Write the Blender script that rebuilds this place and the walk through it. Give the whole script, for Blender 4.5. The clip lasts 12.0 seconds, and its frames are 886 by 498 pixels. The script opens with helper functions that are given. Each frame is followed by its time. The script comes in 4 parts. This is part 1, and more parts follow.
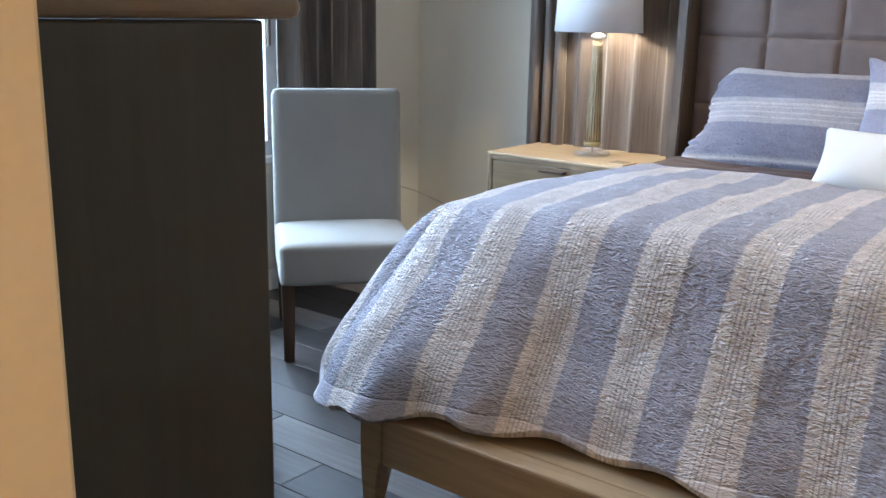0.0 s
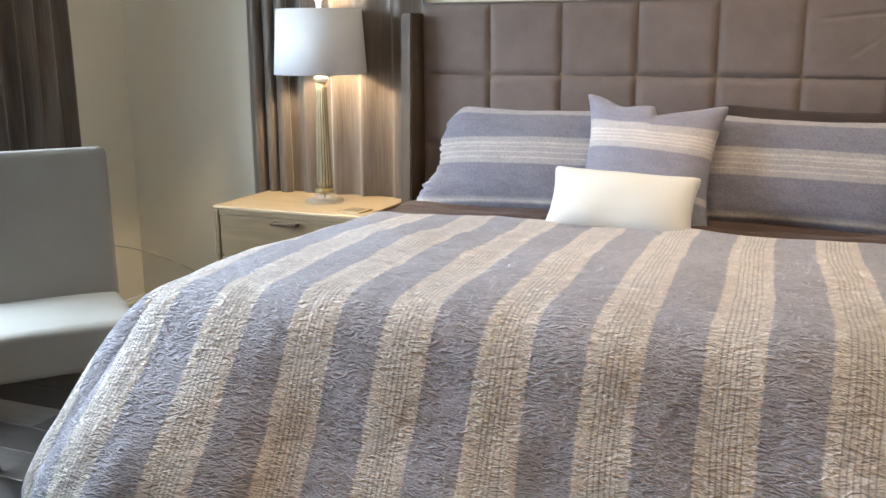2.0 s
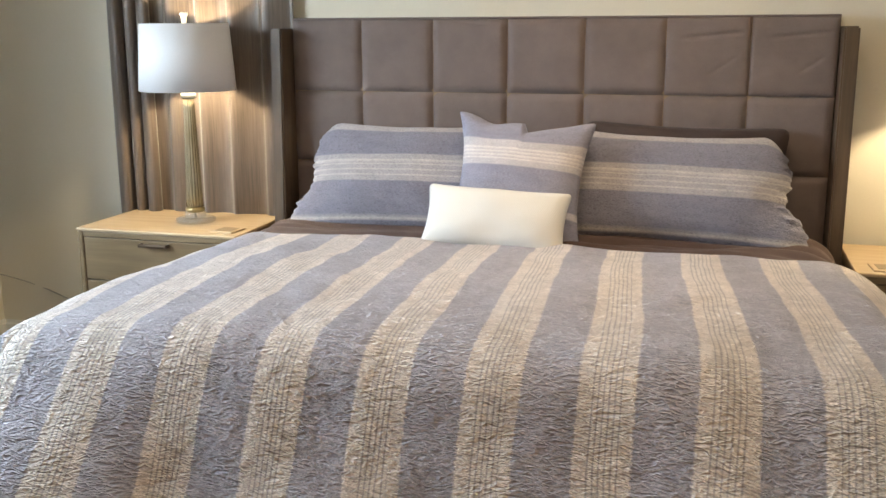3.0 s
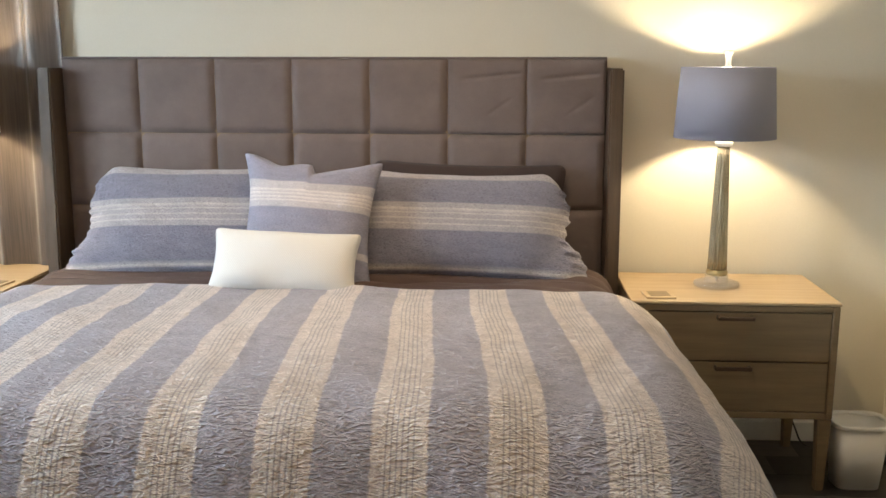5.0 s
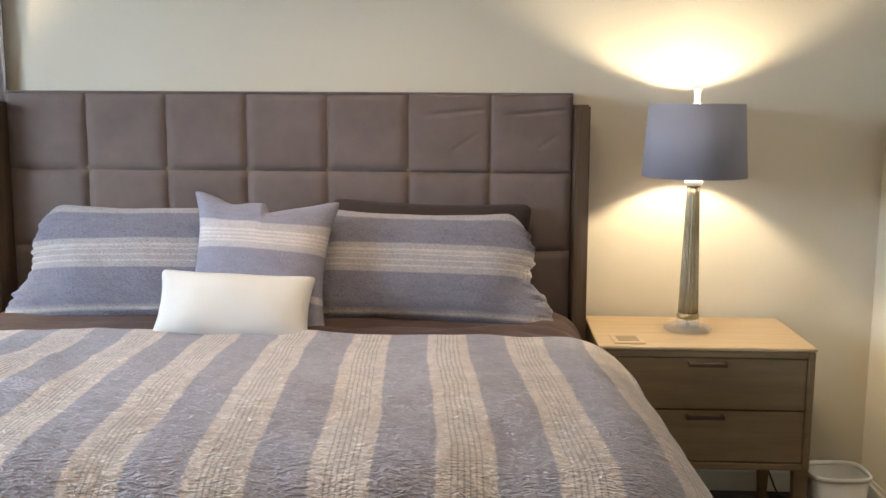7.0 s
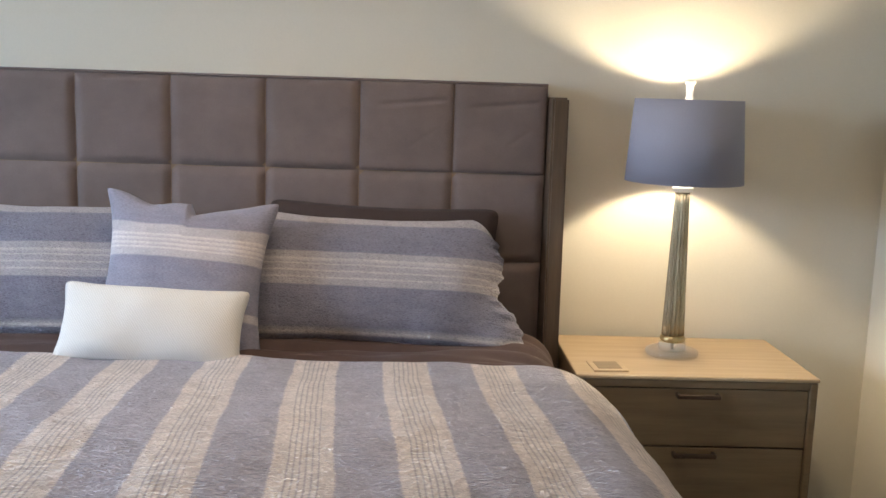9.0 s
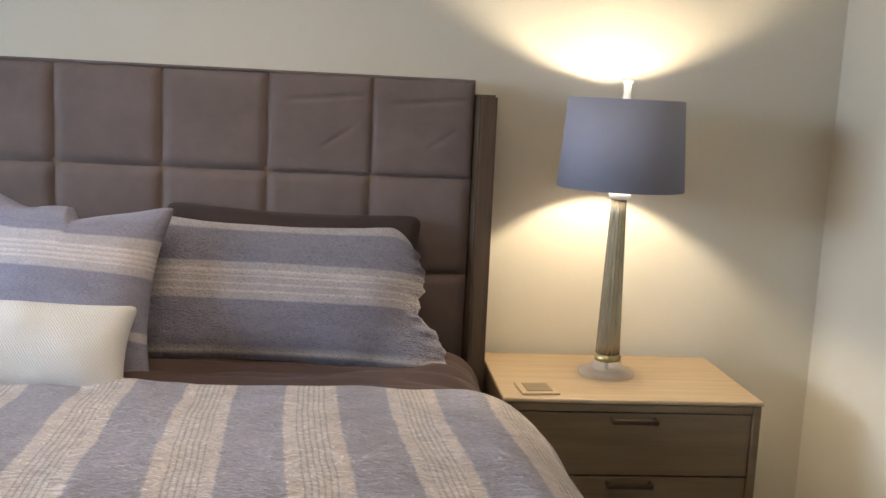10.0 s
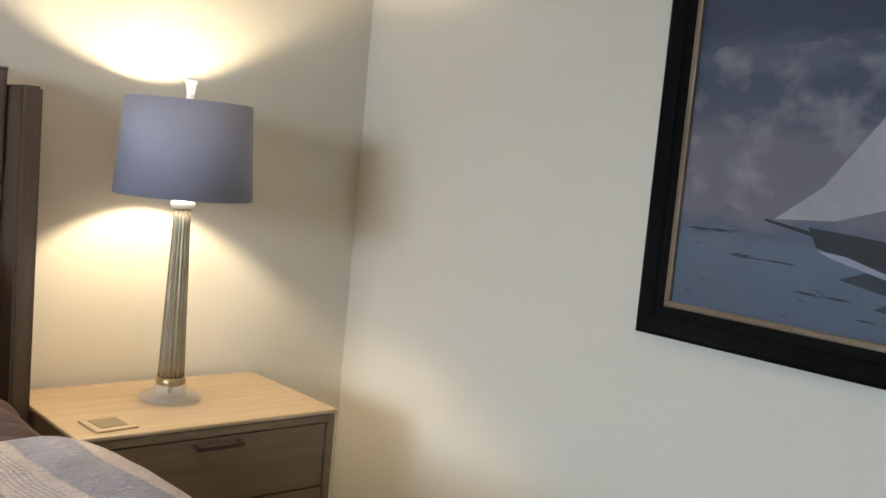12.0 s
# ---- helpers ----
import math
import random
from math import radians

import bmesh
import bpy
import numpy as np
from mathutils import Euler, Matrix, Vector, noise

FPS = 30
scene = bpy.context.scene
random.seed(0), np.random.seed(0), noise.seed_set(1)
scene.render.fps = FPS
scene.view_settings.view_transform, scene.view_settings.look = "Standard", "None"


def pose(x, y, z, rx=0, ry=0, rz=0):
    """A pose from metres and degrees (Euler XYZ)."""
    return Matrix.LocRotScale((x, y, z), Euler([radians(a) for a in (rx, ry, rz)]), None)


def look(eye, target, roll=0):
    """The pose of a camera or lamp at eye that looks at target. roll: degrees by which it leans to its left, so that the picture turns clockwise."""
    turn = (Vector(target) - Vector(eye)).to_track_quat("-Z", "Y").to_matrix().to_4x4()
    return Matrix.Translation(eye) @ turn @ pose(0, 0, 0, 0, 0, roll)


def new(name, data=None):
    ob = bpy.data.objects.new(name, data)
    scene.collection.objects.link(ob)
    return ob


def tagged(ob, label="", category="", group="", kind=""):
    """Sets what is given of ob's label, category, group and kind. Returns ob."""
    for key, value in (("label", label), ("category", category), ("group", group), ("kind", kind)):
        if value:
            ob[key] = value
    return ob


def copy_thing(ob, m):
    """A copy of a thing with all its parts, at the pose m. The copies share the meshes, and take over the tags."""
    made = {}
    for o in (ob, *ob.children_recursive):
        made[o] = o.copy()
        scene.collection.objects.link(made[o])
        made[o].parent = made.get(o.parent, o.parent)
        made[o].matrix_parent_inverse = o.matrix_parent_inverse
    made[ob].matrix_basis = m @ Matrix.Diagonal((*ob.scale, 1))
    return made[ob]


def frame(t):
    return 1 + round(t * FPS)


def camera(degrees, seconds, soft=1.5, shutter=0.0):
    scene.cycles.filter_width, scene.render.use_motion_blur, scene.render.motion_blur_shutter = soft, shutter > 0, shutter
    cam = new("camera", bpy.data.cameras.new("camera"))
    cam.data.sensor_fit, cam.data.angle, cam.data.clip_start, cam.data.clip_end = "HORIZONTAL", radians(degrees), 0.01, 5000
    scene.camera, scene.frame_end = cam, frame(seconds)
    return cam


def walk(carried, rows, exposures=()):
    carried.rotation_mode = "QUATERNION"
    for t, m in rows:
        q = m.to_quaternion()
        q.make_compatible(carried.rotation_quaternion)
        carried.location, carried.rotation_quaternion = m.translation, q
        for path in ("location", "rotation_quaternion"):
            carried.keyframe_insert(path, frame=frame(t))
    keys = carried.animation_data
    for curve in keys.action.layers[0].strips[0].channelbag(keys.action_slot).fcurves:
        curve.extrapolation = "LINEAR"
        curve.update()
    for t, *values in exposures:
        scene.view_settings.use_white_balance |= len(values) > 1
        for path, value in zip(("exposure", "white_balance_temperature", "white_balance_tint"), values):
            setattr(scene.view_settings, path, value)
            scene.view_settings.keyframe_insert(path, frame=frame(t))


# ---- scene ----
cam = camera(49.2, 12.0)
PATH = [
    (0, (0.71, -3.821, 1.271), (-0.492, -2.296, 0.79), 1.1),
    (0.5, (0.667, -3.782, 1.27), (-0.392, -2.151, 0.805), 0.7),
    (1, (0.644, -3.694, 1.271), (-0.316, -1.997, 0.826), 0.5),
    (1.5, (0.626, -3.618, 1.3), (-0.245, -1.871, 0.865), 0.2),
    (2, (0.611, -3.575, 1.352), (-0.153, -1.78, 0.914), -0.4),
    (2.5, (0.591, -3.581, 1.383), (-0.041, -1.734, 0.946), -0.3),
    (3, (0.61, -3.552, 1.41), (0.083, -1.673, 0.972), -0.2),
    (3.5, (0.654, -3.524, 1.432), (0.216, -1.621, 1.002), -0.2),
    (5.5, (0.624, -3.524, 1.446), (0.568, -1.557, 1.089), 0.1),
    (6, (0.642, -3.49, 1.44), (0.602, -1.519, 1.103), 0.1),
    (6.5, (0.665, -3.442, 1.448), (0.612, -1.469, 1.122), 0.2),
    (7, (0.689, -3.376, 1.432), (0.609, -1.401, 1.131), 0.3),
    (9, (0.602, -2.951, 1.428), (0.663, -0.978, 1.109), 1.8),
    (9.5, (0.601, -2.839, 1.415), (0.748, -0.87, 1.098), 2.4),
    (10, (0.667, -2.702, 1.403), (0.857, -0.734, 1.1), 2.8),
    (10.5, (0.622, -2.613, 1.415), (0.984, -0.668, 1.122), 3.8),
    (11, (0.557, -2.600, 1.388), (1.182, -0.716, 1.135), 4.6),
    (11.5, (0.368, -2.510, 1.350), (1.380, -0.797, 1.140), 5.2),
    (12, (0.272, -2.390, 1.341), (1.588, -0.904, 1.161), 5.4),
]
walk(cam, [(t, look(eye, target, roll)) for t, eye, target, roll in PATH],
     [(0.0, 0.26, 6300, 12), (1.0, 0.40, 6600, 12), (2.0, 0.33, 7600, 11), (3.5, 0.24, 8100, 11), (5.5, 0.14, 7700, 12), (6.5, 0.10, 7500, 13), (9.5, -0.12, 6900, 14), (10.5, -0.18, 7000, 14), (12.0, 0.0, 7000, 13)])

# ---------------------------------------------------------------- light
world = bpy.data.worlds.new("winter_sky")
scene.world = world
world.use_nodes = True
_wn = world.node_tree
_sky = _wn.nodes.new("ShaderNodeTexSky")
_sky.sky_type = "NISHITA"
_sky.sun_disc = False
_sky.sun_elevation = radians(29)
_sky.sun_rotation = radians(117)
_wn.links.new(_sky.outputs["Color"], _wn.nodes["Background"].inputs["Color"])
_wn.nodes["Background"].inputs["Strength"].default_value = 0.09

sun = new("sun", bpy.data.lights.new("sun", "SUN"))
sun.data.energy, sun.data.angle, sun.data.color = 2.1, radians(12), (0.22, 0.62, 1.0)
sun.matrix_world = look((4, -5, 5), (-4, -1, 0))


def area_lamp(name, size_x, size_y, watts, colour, m):
    ob = new(name, bpy.data.lights.new(name, "AREA"))
    ob.data.shape, ob.data.size, ob.data.size_y = "RECTANGLE", size_x, size_y
    ob.data.energy, ob.data.color = watts, colour
    ob.matrix_world = m
    return ob


# daylight from the sky above the yard, close outside the window, and the hallway's warm ceiling light
area_lamp("window_daylight", 5.0, 1.6, 570, (0.56, 0.76, 1.0), look((-4.4, -1.95, 2.36), (1.8, -1.35, 1.25)))
area_lamp("hall_ceiling_light", 0.4, 0.4, 34, (1.0, 0.66, 0.34), look((1.30, -5.15, 2.38), (1.30, -5.15, 0)))

# unseen fill lamp under the ceiling, added to brighten the bed from above
fill_lamp = area_lamp("overhead_fill", 1.1, 0.6, 10, (1.0, 0.86, 0.68), look((0.35, -0.95, 2.43), (0.35, -0.95, 0)))
fill_lamp.data.spread = radians(120)

LAMP_Y = -0.12


# ---------------------------------------------------------------- materials
def srgb(r, g, b):
    f = lambda c: c / 12.92 if c <= 0.04045 else ((c + 0.055) / 1.055) ** 2.4
    return (f(r / 255), f(g / 255), f(b / 255), 1.0)


class Mat:
    """A small builder for a node material."""

    def __init__(self, name, rough=0.6, metal=0.0, sheen=0.0):
        self.m = bpy.data.materials.new(name)
        self.m.use_nodes = True
        self.t = self.m.node_tree
        self.b = self.t.nodes["Principled BSDF"]
        self.b.inputs["Roughness"].default_value = rough
        self.b.inputs["Metallic"].default_value = metal
        self.b.inputs["Sheen Weight"].default_value = sheen

    def node(self, kind, **values):
        n = self.t.nodes.new(kind)
        for key, value in values.items():
            n.inputs[key].default_value = value
        return n

    def link(self, a, b):
        self.t.links.new(a, b)

    def coords(self, which="Object", scale=(1, 1, 1)):
        c = self.node("ShaderNodeTexCoord")
        mp = self.node("ShaderNodeMapping")
        mp.inputs["Scale"].default_value = scale
        self.link(c.outputs[which], mp.inputs["Vector"])
        return mp.outputs["Vector"]

    def noise(self, vec, scale, detail=4.0, rough=0.55):
        n = self.node("ShaderNodeTexNoise", Scale=scale, Detail=detail, Roughness=rough)
        self.link(vec, n.inputs["Vector"])
        return n.outputs["Fac"]

    def math(self, op, a, b=None):
        n = self.t.nodes.new("ShaderNodeMath")
        n.operation = op
        for i, v in enumerate((a, b)):
            if v is None:
                continue
            if isinstance(v, (int, float)):
                n.inputs[i].default_value = v
            else:
                self.link(v, n.inputs[i])
        return n.outputs[0]

    def ramp(self, fac, stops, constant=False):
        n = self.t.nodes.new("ShaderNodeValToRGB")
        r = n.color_ramp
        r.interpolation = "CONSTANT" if constant else "LINEAR"
        while len(r.elements) < len(stops):
            r.elements.new(0.5)
        for e, (p, c) in zip(r.elements, stops):
            e.position, e.color = p, c
        self.link(fac, n.inputs["Fac"])
        return n.outputs["Color"]

    def mix(self, fac, a, b, mode="MIX"):
        n = self.t.nodes.new("ShaderNodeMix")
        n.data_type, n.blend_type = "RGBA", mode
        for key, v in ((0, fac), (6, a), (7, b)):
            if isinstance(v, (int, float, tuple)):
                n.inputs[key].default_value = v
            else:
                self.link(v, n.inputs[key])
        return n.outputs[2]

    def colour(self, c):
        if isinstance(c, tuple):
            self.b.inputs["Base Color"].default_value = c
        else:
            self.link(c, self.b.inputs["Base Color"])
        return self

    def bump(self, height, strength=0.3, distance=0.01):
        n = self.node("ShaderNodeBump", Strength=strength, Distance=distance)
        self.link(height, n.inputs["Height"])
        self.link(n.outputs["Normal"], self.b.inputs["Normal"])
        return self


def shade(c, f):
    return (min(1, c[0] * f), min(1, c[1] * f), min(1, c[2] * f), 1.0)


def plain(name, c, rough=0.6, metal=0.0, grain=60, vary=0.12, bump=0.1, sheen=0.0, big=3.0):
    k = Mat(name, rough, metal, sheen)
    v = k.coords()
    fine, wide = k.noise(v, grain), k.noise(v, big, 3)
    both = k.math("ADD", k.math("MULTIPLY", fine, 0.5), k.math("MULTIPLY", wide, 0.5))
    k.colour(k.ramp(both, [(0.3, shade(c, 1 - vary)), (0.7, shade(c, 1 + vary))]))
    k.bump(fine, bump, 0.004)
    return k.m


def wood(name, dark, light, rough=0.42, along="x", scale=1.0, bump=0.12):
    k = Mat(name, rough)
    s = {"x": (0.9, 14, 14), "y": (14, 0.9, 14), "z": (14, 14, 0.9)}[along]
    v = k.coords(scale=tuple(a * scale for a in s))
    grain = k.noise(v, 3.2, 8, 0.65)
    wide = k.noise(k.coords(), 2.2, 2)
    k.colour(k.mix(0.25, k.ramp(grain, [(0.32, dark), (0.68, light)]), k.ramp(wide, [(0.3, dark), (0.7, light)])))
    k.bump(grain, bump, 0.003)
    return k.m


def striped_cloth(name, light, dark, bands=None, crinkle=1.0, period=0.228, phase=0.0, relief=0.0):
    """Woven stripes along the cloth's own coordinates (metres), in a puckered honeycomb weave with the puckers' light
    and shade put into its colour.
    """
    k = Mat(name, 0.92, sheen=0.12)
    tc = k.node("ShaderNodeTexCoord")
    sep = k.node("ShaderNodeSeparateXYZ")
    k.link(tc.outputs["UV"], sep.inputs[0])
    u, v = sep.outputs["X"], sep.outputs["Y"]
    vec = tc.outputs["UV"]
    wob = k.math("MULTIPLY", k.math("SUBTRACT", k.noise(vec, 150, 3), 0.5), 0.016)
    if bands is None:
        f = k.math("FRACT", k.math("DIVIDE", k.math("ADD", k.math("ADD", u, wob), 10 * period - phase), period))
        tri = k.math("ABSOLUTE", k.math("SUBTRACT", f, 0.5))
        col = k.ramp(tri, [(0.0, dark), (0.240, dark), (0.262, light), (0.5, shade(light, 1.03))])
        line = k.math("POWER", k.math("ABSOLUTE", k.math("SINE", k.math("MULTIPLY", u, math.pi / 0.0113))), 6.0)
        lines_on = k.math("GREATER_THAN", tri, 0.36)
        dark_line = k.math("MULTIPLY", k.math("MULTIPLY", line, lines_on), 0.5)
        col = k.mix(dark_line, col, shade(dark, 0.6))
    else:
        col = k.ramp(k.math("ADD", v, k.math("MULTIPLY", wob, 0.4)), bands)
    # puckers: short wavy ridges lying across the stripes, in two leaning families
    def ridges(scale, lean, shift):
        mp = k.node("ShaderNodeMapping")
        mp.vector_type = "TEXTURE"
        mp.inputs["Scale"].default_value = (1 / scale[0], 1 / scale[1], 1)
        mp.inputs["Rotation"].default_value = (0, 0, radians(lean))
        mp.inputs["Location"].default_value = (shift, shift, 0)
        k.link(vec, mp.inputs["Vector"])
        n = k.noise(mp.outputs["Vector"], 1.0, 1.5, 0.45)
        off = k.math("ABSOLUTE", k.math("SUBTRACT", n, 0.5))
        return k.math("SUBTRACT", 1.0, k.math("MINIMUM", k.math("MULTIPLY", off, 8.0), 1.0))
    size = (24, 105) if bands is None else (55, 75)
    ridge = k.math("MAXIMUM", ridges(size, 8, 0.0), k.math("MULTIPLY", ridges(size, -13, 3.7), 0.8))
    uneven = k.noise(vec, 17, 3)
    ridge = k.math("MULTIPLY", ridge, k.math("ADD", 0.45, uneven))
    dash = k.node("ShaderNodeMapping")
    dash.inputs["Scale"].default_value = (130, 380, 1)
    k.link(vec, dash.inputs["Vector"])
    fine = k.noise(dash.outputs["Vector"], 1.0, 2.5, 0.6)
    patchy = k.noise(vec, 11, 5, 0.7)
    # shading of the puckers painted in: valleys darkened, ridges lightened
    ridge_shade = k.ramp(ridge, [(0.0, (0.82, 0.815, 0.83, 1)), (0.9, (1.12, 1.12, 1.11, 1))])
    col = k.mix(crinkle, col, ridge_shade, "MULTIPLY")
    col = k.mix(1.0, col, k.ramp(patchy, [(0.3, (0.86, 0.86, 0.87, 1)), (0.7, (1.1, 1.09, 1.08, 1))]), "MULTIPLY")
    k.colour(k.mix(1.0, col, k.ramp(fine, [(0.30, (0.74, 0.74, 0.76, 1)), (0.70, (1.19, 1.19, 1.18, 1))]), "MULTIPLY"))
    h = k.math("ADD", k.math("POWER", k.math("MAXIMUM", ridge, 0.0), 1.4), k.math("MULTIPLY", fine, 0.30))
    k.bump(h, 0.9 if relief else 0.8 * crinkle, relief or 0.0055)
    return k.m


M_WALL = plain("wall_paint", (0.72, 0.665, 0.56, 1), 0.75, grain=180, vary=0.03, bump=0.06, big=1.2)
M_CEIL = plain("ceiling_paint", (0.8, 0.79, 0.77, 1), 0.85, grain=150, vary=0.03, bump=0.1)
M_TRIM = plain("white_trim_paint", (0.78, 0.77, 0.74, 1), 0.4, grain=90, vary=0.04, bump=0.04)
M_JAMB = plain("cream_door_paint", (0.66, 0.54, 0.36, 1), 0.4, grain=90, vary=0.04, bump=0.04)
M_PVC = plain("white_window_frame", (0.78, 0.8, 0.82, 1), 0.35, grain=70, vary=0.03, bump=0.03)


def _velvet():
    """Brushed velvet whose nap lies differently from panel to panel, with faint creases."""
    k = Mat("taupe_velvet", 0.85, sheen=0.15)
    info = k.node("ShaderNodeObjectInfo")
    move = k.node("ShaderNodeVectorMath")
    k.link(k.coords(), move.inputs[0])
    away = k.node("ShaderNodeCombineXYZ")
    k.link(k.math("MULTIPLY", info.outputs["Random"], 40.0), away.inputs["X"])
    k.link(away.outputs[0], move.inputs[1])
    v = move.outputs[0]
    nap = k.noise(v, 9, 4, 0.6)
    fine = k.noise(v, 350, 3)
    c = srgb(111, 97, 93)
    col = k.ramp(nap, [(0.3, shade(c, 0.88)), (0.7, shade(c, 1.1))])
    col = k.mix(1.0, col, k.ramp(info.outputs["Random"], [(0.0, (0.93, 0.93, 0.93, 1)), (1.0, (1.05, 1.045, 1.05, 1))]), "MULTIPLY")
    k.colour(k.mix(1.0, col, k.ramp(fine, [(0.3, (0.92, 0.92, 0.92, 1)), (0.7, (1.06, 1.06, 1.06, 1))]), "MULTIPLY"))
    crease = k.node("ShaderNodeMapping")
    crease.inputs["Rotation"].default_value = (0, 0.5, 0)
    crease.inputs["Scale"].default_value = (7, 7, 26)
    k.link(v, crease.inputs["Vector"])
    fold = k.noise(crease.outputs["Vector"], 0.8, 2, 0.4)
    h = k.math("ADD", k.math("MULTIPLY", fold, 1.0), k.math("MULTIPLY", fine, 0.10))
    k.bump(h, 0.28, 0.012)
    return k.m


M_HEAD = _velvet()
M_SEAM = plain("taupe_seam", srgb(134, 114, 95), 0.9, grain=300, vary=0.1)
M_WINGWOOD = wood("brown_ash_wood", srgb(66, 53, 43), srgb(98, 81, 66), 0.4, "z")
M_BEDWOOD = wood("brown_ash_rail", srgb(130, 108, 82), srgb(166, 142, 110), 0.4, "x")
# one oak twice: light on the top, shade on the body, in the colour
M_NSTOP = wood("oak_lit_tone", srgb(168, 143, 112), srgb(190, 166, 133), 0.42, "x")
M_NSBODY = wood("oak_shade_tone", srgb(108, 89, 65), srgb(136, 115, 87), 0.42, "x", 0.8)
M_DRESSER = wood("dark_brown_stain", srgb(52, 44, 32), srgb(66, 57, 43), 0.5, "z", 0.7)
# dresser top, a paler brown than its body
M_DRESSTOP = wood("paler_brown_top", srgb(104, 84, 64), srgb(142, 117, 90), 0.3, "y")
M_CHAIR = plain("off_white_linen", srgb(130, 126, 120), 0.9, grain=420, vary=0.06, bump=0.25, sheen=0.2, big=6)
M_LEG = wood("dark_walnut_leg", srgb(48, 36, 28), srgb(78, 60, 46), 0.35, "z")
M_SHEET = plain("brown_cotton_sheet", srgb(68, 50, 46), 0.85, grain=260, vary=0.14, bump=0.2, sheen=0.05, big=8)
M_DARKPIL = plain("dark_brown_cotton", srgb(53, 39, 37), 0.85, grain=260, vary=0.12, bump=0.2, sheen=0.05, big=8)


def _knit():
    k = Mat("white_knit", 0.9, sheen=0.2)
    tc = k.node("ShaderNodeTexCoord")
    turned = k.node("ShaderNodeMapping")
    turned.inputs["Rotation"].default_value = (0, radians(38), 0)
    k.link(tc.outputs["Object"], turned.inputs["Vector"])
    rib = k.node("ShaderNodeTexWave", Scale=60.0, Distortion=5.0, Detail=3.0)
    rib.bands_direction = "X"
    k.link(turned.outputs["Vector"], rib.inputs["Vector"])
    fine = k.noise(k.coords(), 240, 3)
    h = k.math("ADD", k.math("MULTIPLY", rib.outputs["Fac"], 0.7), k.math("MULTIPLY", fine, 0.4))
    k.colour(k.ramp(h, [(0.2, (0.60, 0.585, 0.56, 1)), (0.9, (0.69, 0.675, 0.65, 1))]))
    k.bump(h, 0.3, 0.004)
    return k.m


M_WHITEPIL = _knit()
# one linen in two tones: left shade painted daylit, right one dim
M_SHADE = plain("dim_linen_shade", srgb(152, 153, 168), 0.9, grain=300, vary=0.05, bump=0.15)
M_DAYLITSHADE = plain("daylit_linen_shade", srgb(222, 221, 224), 0.9, grain=300, vary=0.04, bump=0.15)
M_GOLD = plain("champagne_metal", srgb(178, 160, 120), 0.3, 0.85, grain=40, vary=0.1, bump=0.03)
M_CAP = plain("white_cap", (0.8, 0.79, 0.76, 1), 0.3, grain=40, vary=0.02, bump=0.02)
M_NICKEL = plain("brushed_nickel", srgb(150, 140, 128), 0.35, 0.9, grain=90, vary=0.08, bump=0.05)
M_BRONZE = plain("dark_bronze", srgb(84, 68, 56), 0.38, 0.6, grain=90, vary=0.1, bump=0.05)
M_BIN = plain("white_plastic", (0.8, 0.78, 0.74, 1), 0.35, grain=30, vary=0.02, bump=0.02)
M_CORD = plain("black_cable", (0.015, 0.014, 0.013, 1), 0.5, grain=50)
M_CLEARCORD = plain("pale_cable", (0.4, 0.36, 0.3, 1), 0.4, grain=50)
M_FRAME = plain("black_frame_lacquer", (0.006, 0.006, 0.006, 1), 0.7, grain=60, vary=0.3, bump=0.1)
M_FRAME.node_tree.nodes["Principled BSDF"].inputs["Specular IOR Level"].default_value = 0.05
M_FILLET = plain("bronze_fillet", srgb(126, 108, 86), 0.45, 0.3, grain=120, vary=0.2)
M_SNOW = plain("snow", (0.82, 0.84, 0.87, 1), 0.8, grain=14, vary=0.06, bump=0.6, big=1.2)
M_STONE = plain("grey_garden_stone", (0.58, 0.59, 0.59, 1), 0.9, grain=9, vary=0.35, bump=0.7, big=2.2)
M_SUB = plain("floor_underlay", (0.05, 0.045, 0.04, 1), 0.9)


def _curtain():
    k = Mat("taupe_satin_curtain", 0.38, sheen=0.3)
    v = k.coords(scale=(30, 30, 0.8))
    thread = k.noise(v, 6, 6, 0.6)
    k.colour(k.ramp(thread, [(0.3, srgb(74, 65, 60)), (0.7, srgb(106, 93, 85))]))
    k.bump(k.noise(k.coords(scale=(8, 8, 2.0)), 3, 4), 0.25, 0.01)
    k.b.inputs["Anisotropic"].default_value = 0.4
    return k.m


M_CURTAIN = _curtain()


def _plank():
    k = Mat("grey_brown_vinyl_plank", 0.46)
    info = k.node("ShaderNodeObjectInfo")
    tone = k.ramp(info.outputs["Random"], [(0.0, srgb(34, 31, 30)), (0.35, srgb(47, 42, 41)), (0.6, srgb(72, 67, 64)), (1.0, srgb(116, 110, 106))])
    v = k.coords("Object", (1.2, 16, 1))
    add = k.node("ShaderNodeVectorMath")
    k.link(v, add.inputs[0])
    off = k.node("ShaderNodeCombineXYZ")
    k.link(k.math("MULTIPLY", info.outputs["Random"], 57.0), off.inputs["X"])
    k.link(off.outputs[0], add.inputs[1])
    grain = k.noise(add.outputs[0], 2.6, 7, 0.65)
    k.colour(k.mix(1.0, tone, k.ramp(grain, [(0.3, (0.62, 0.6, 0.58, 1)), (0.7, (1.2, 1.19, 1.17, 1))]), "MULTIPLY"))
    k.bump(grain, 0.08, 0.002)
    return k.m


M_PLANK = _plank()


def _glass(name, tint=(1, 1, 1, 1), rough=0.02, ior=1.48):
    k = Mat(name, rough)
    k.b.inputs["Transmission Weight"].default_value = 1.0
    k.b.inputs["IOR"].default_value = ior
    k.colour(tint)
    return k.m


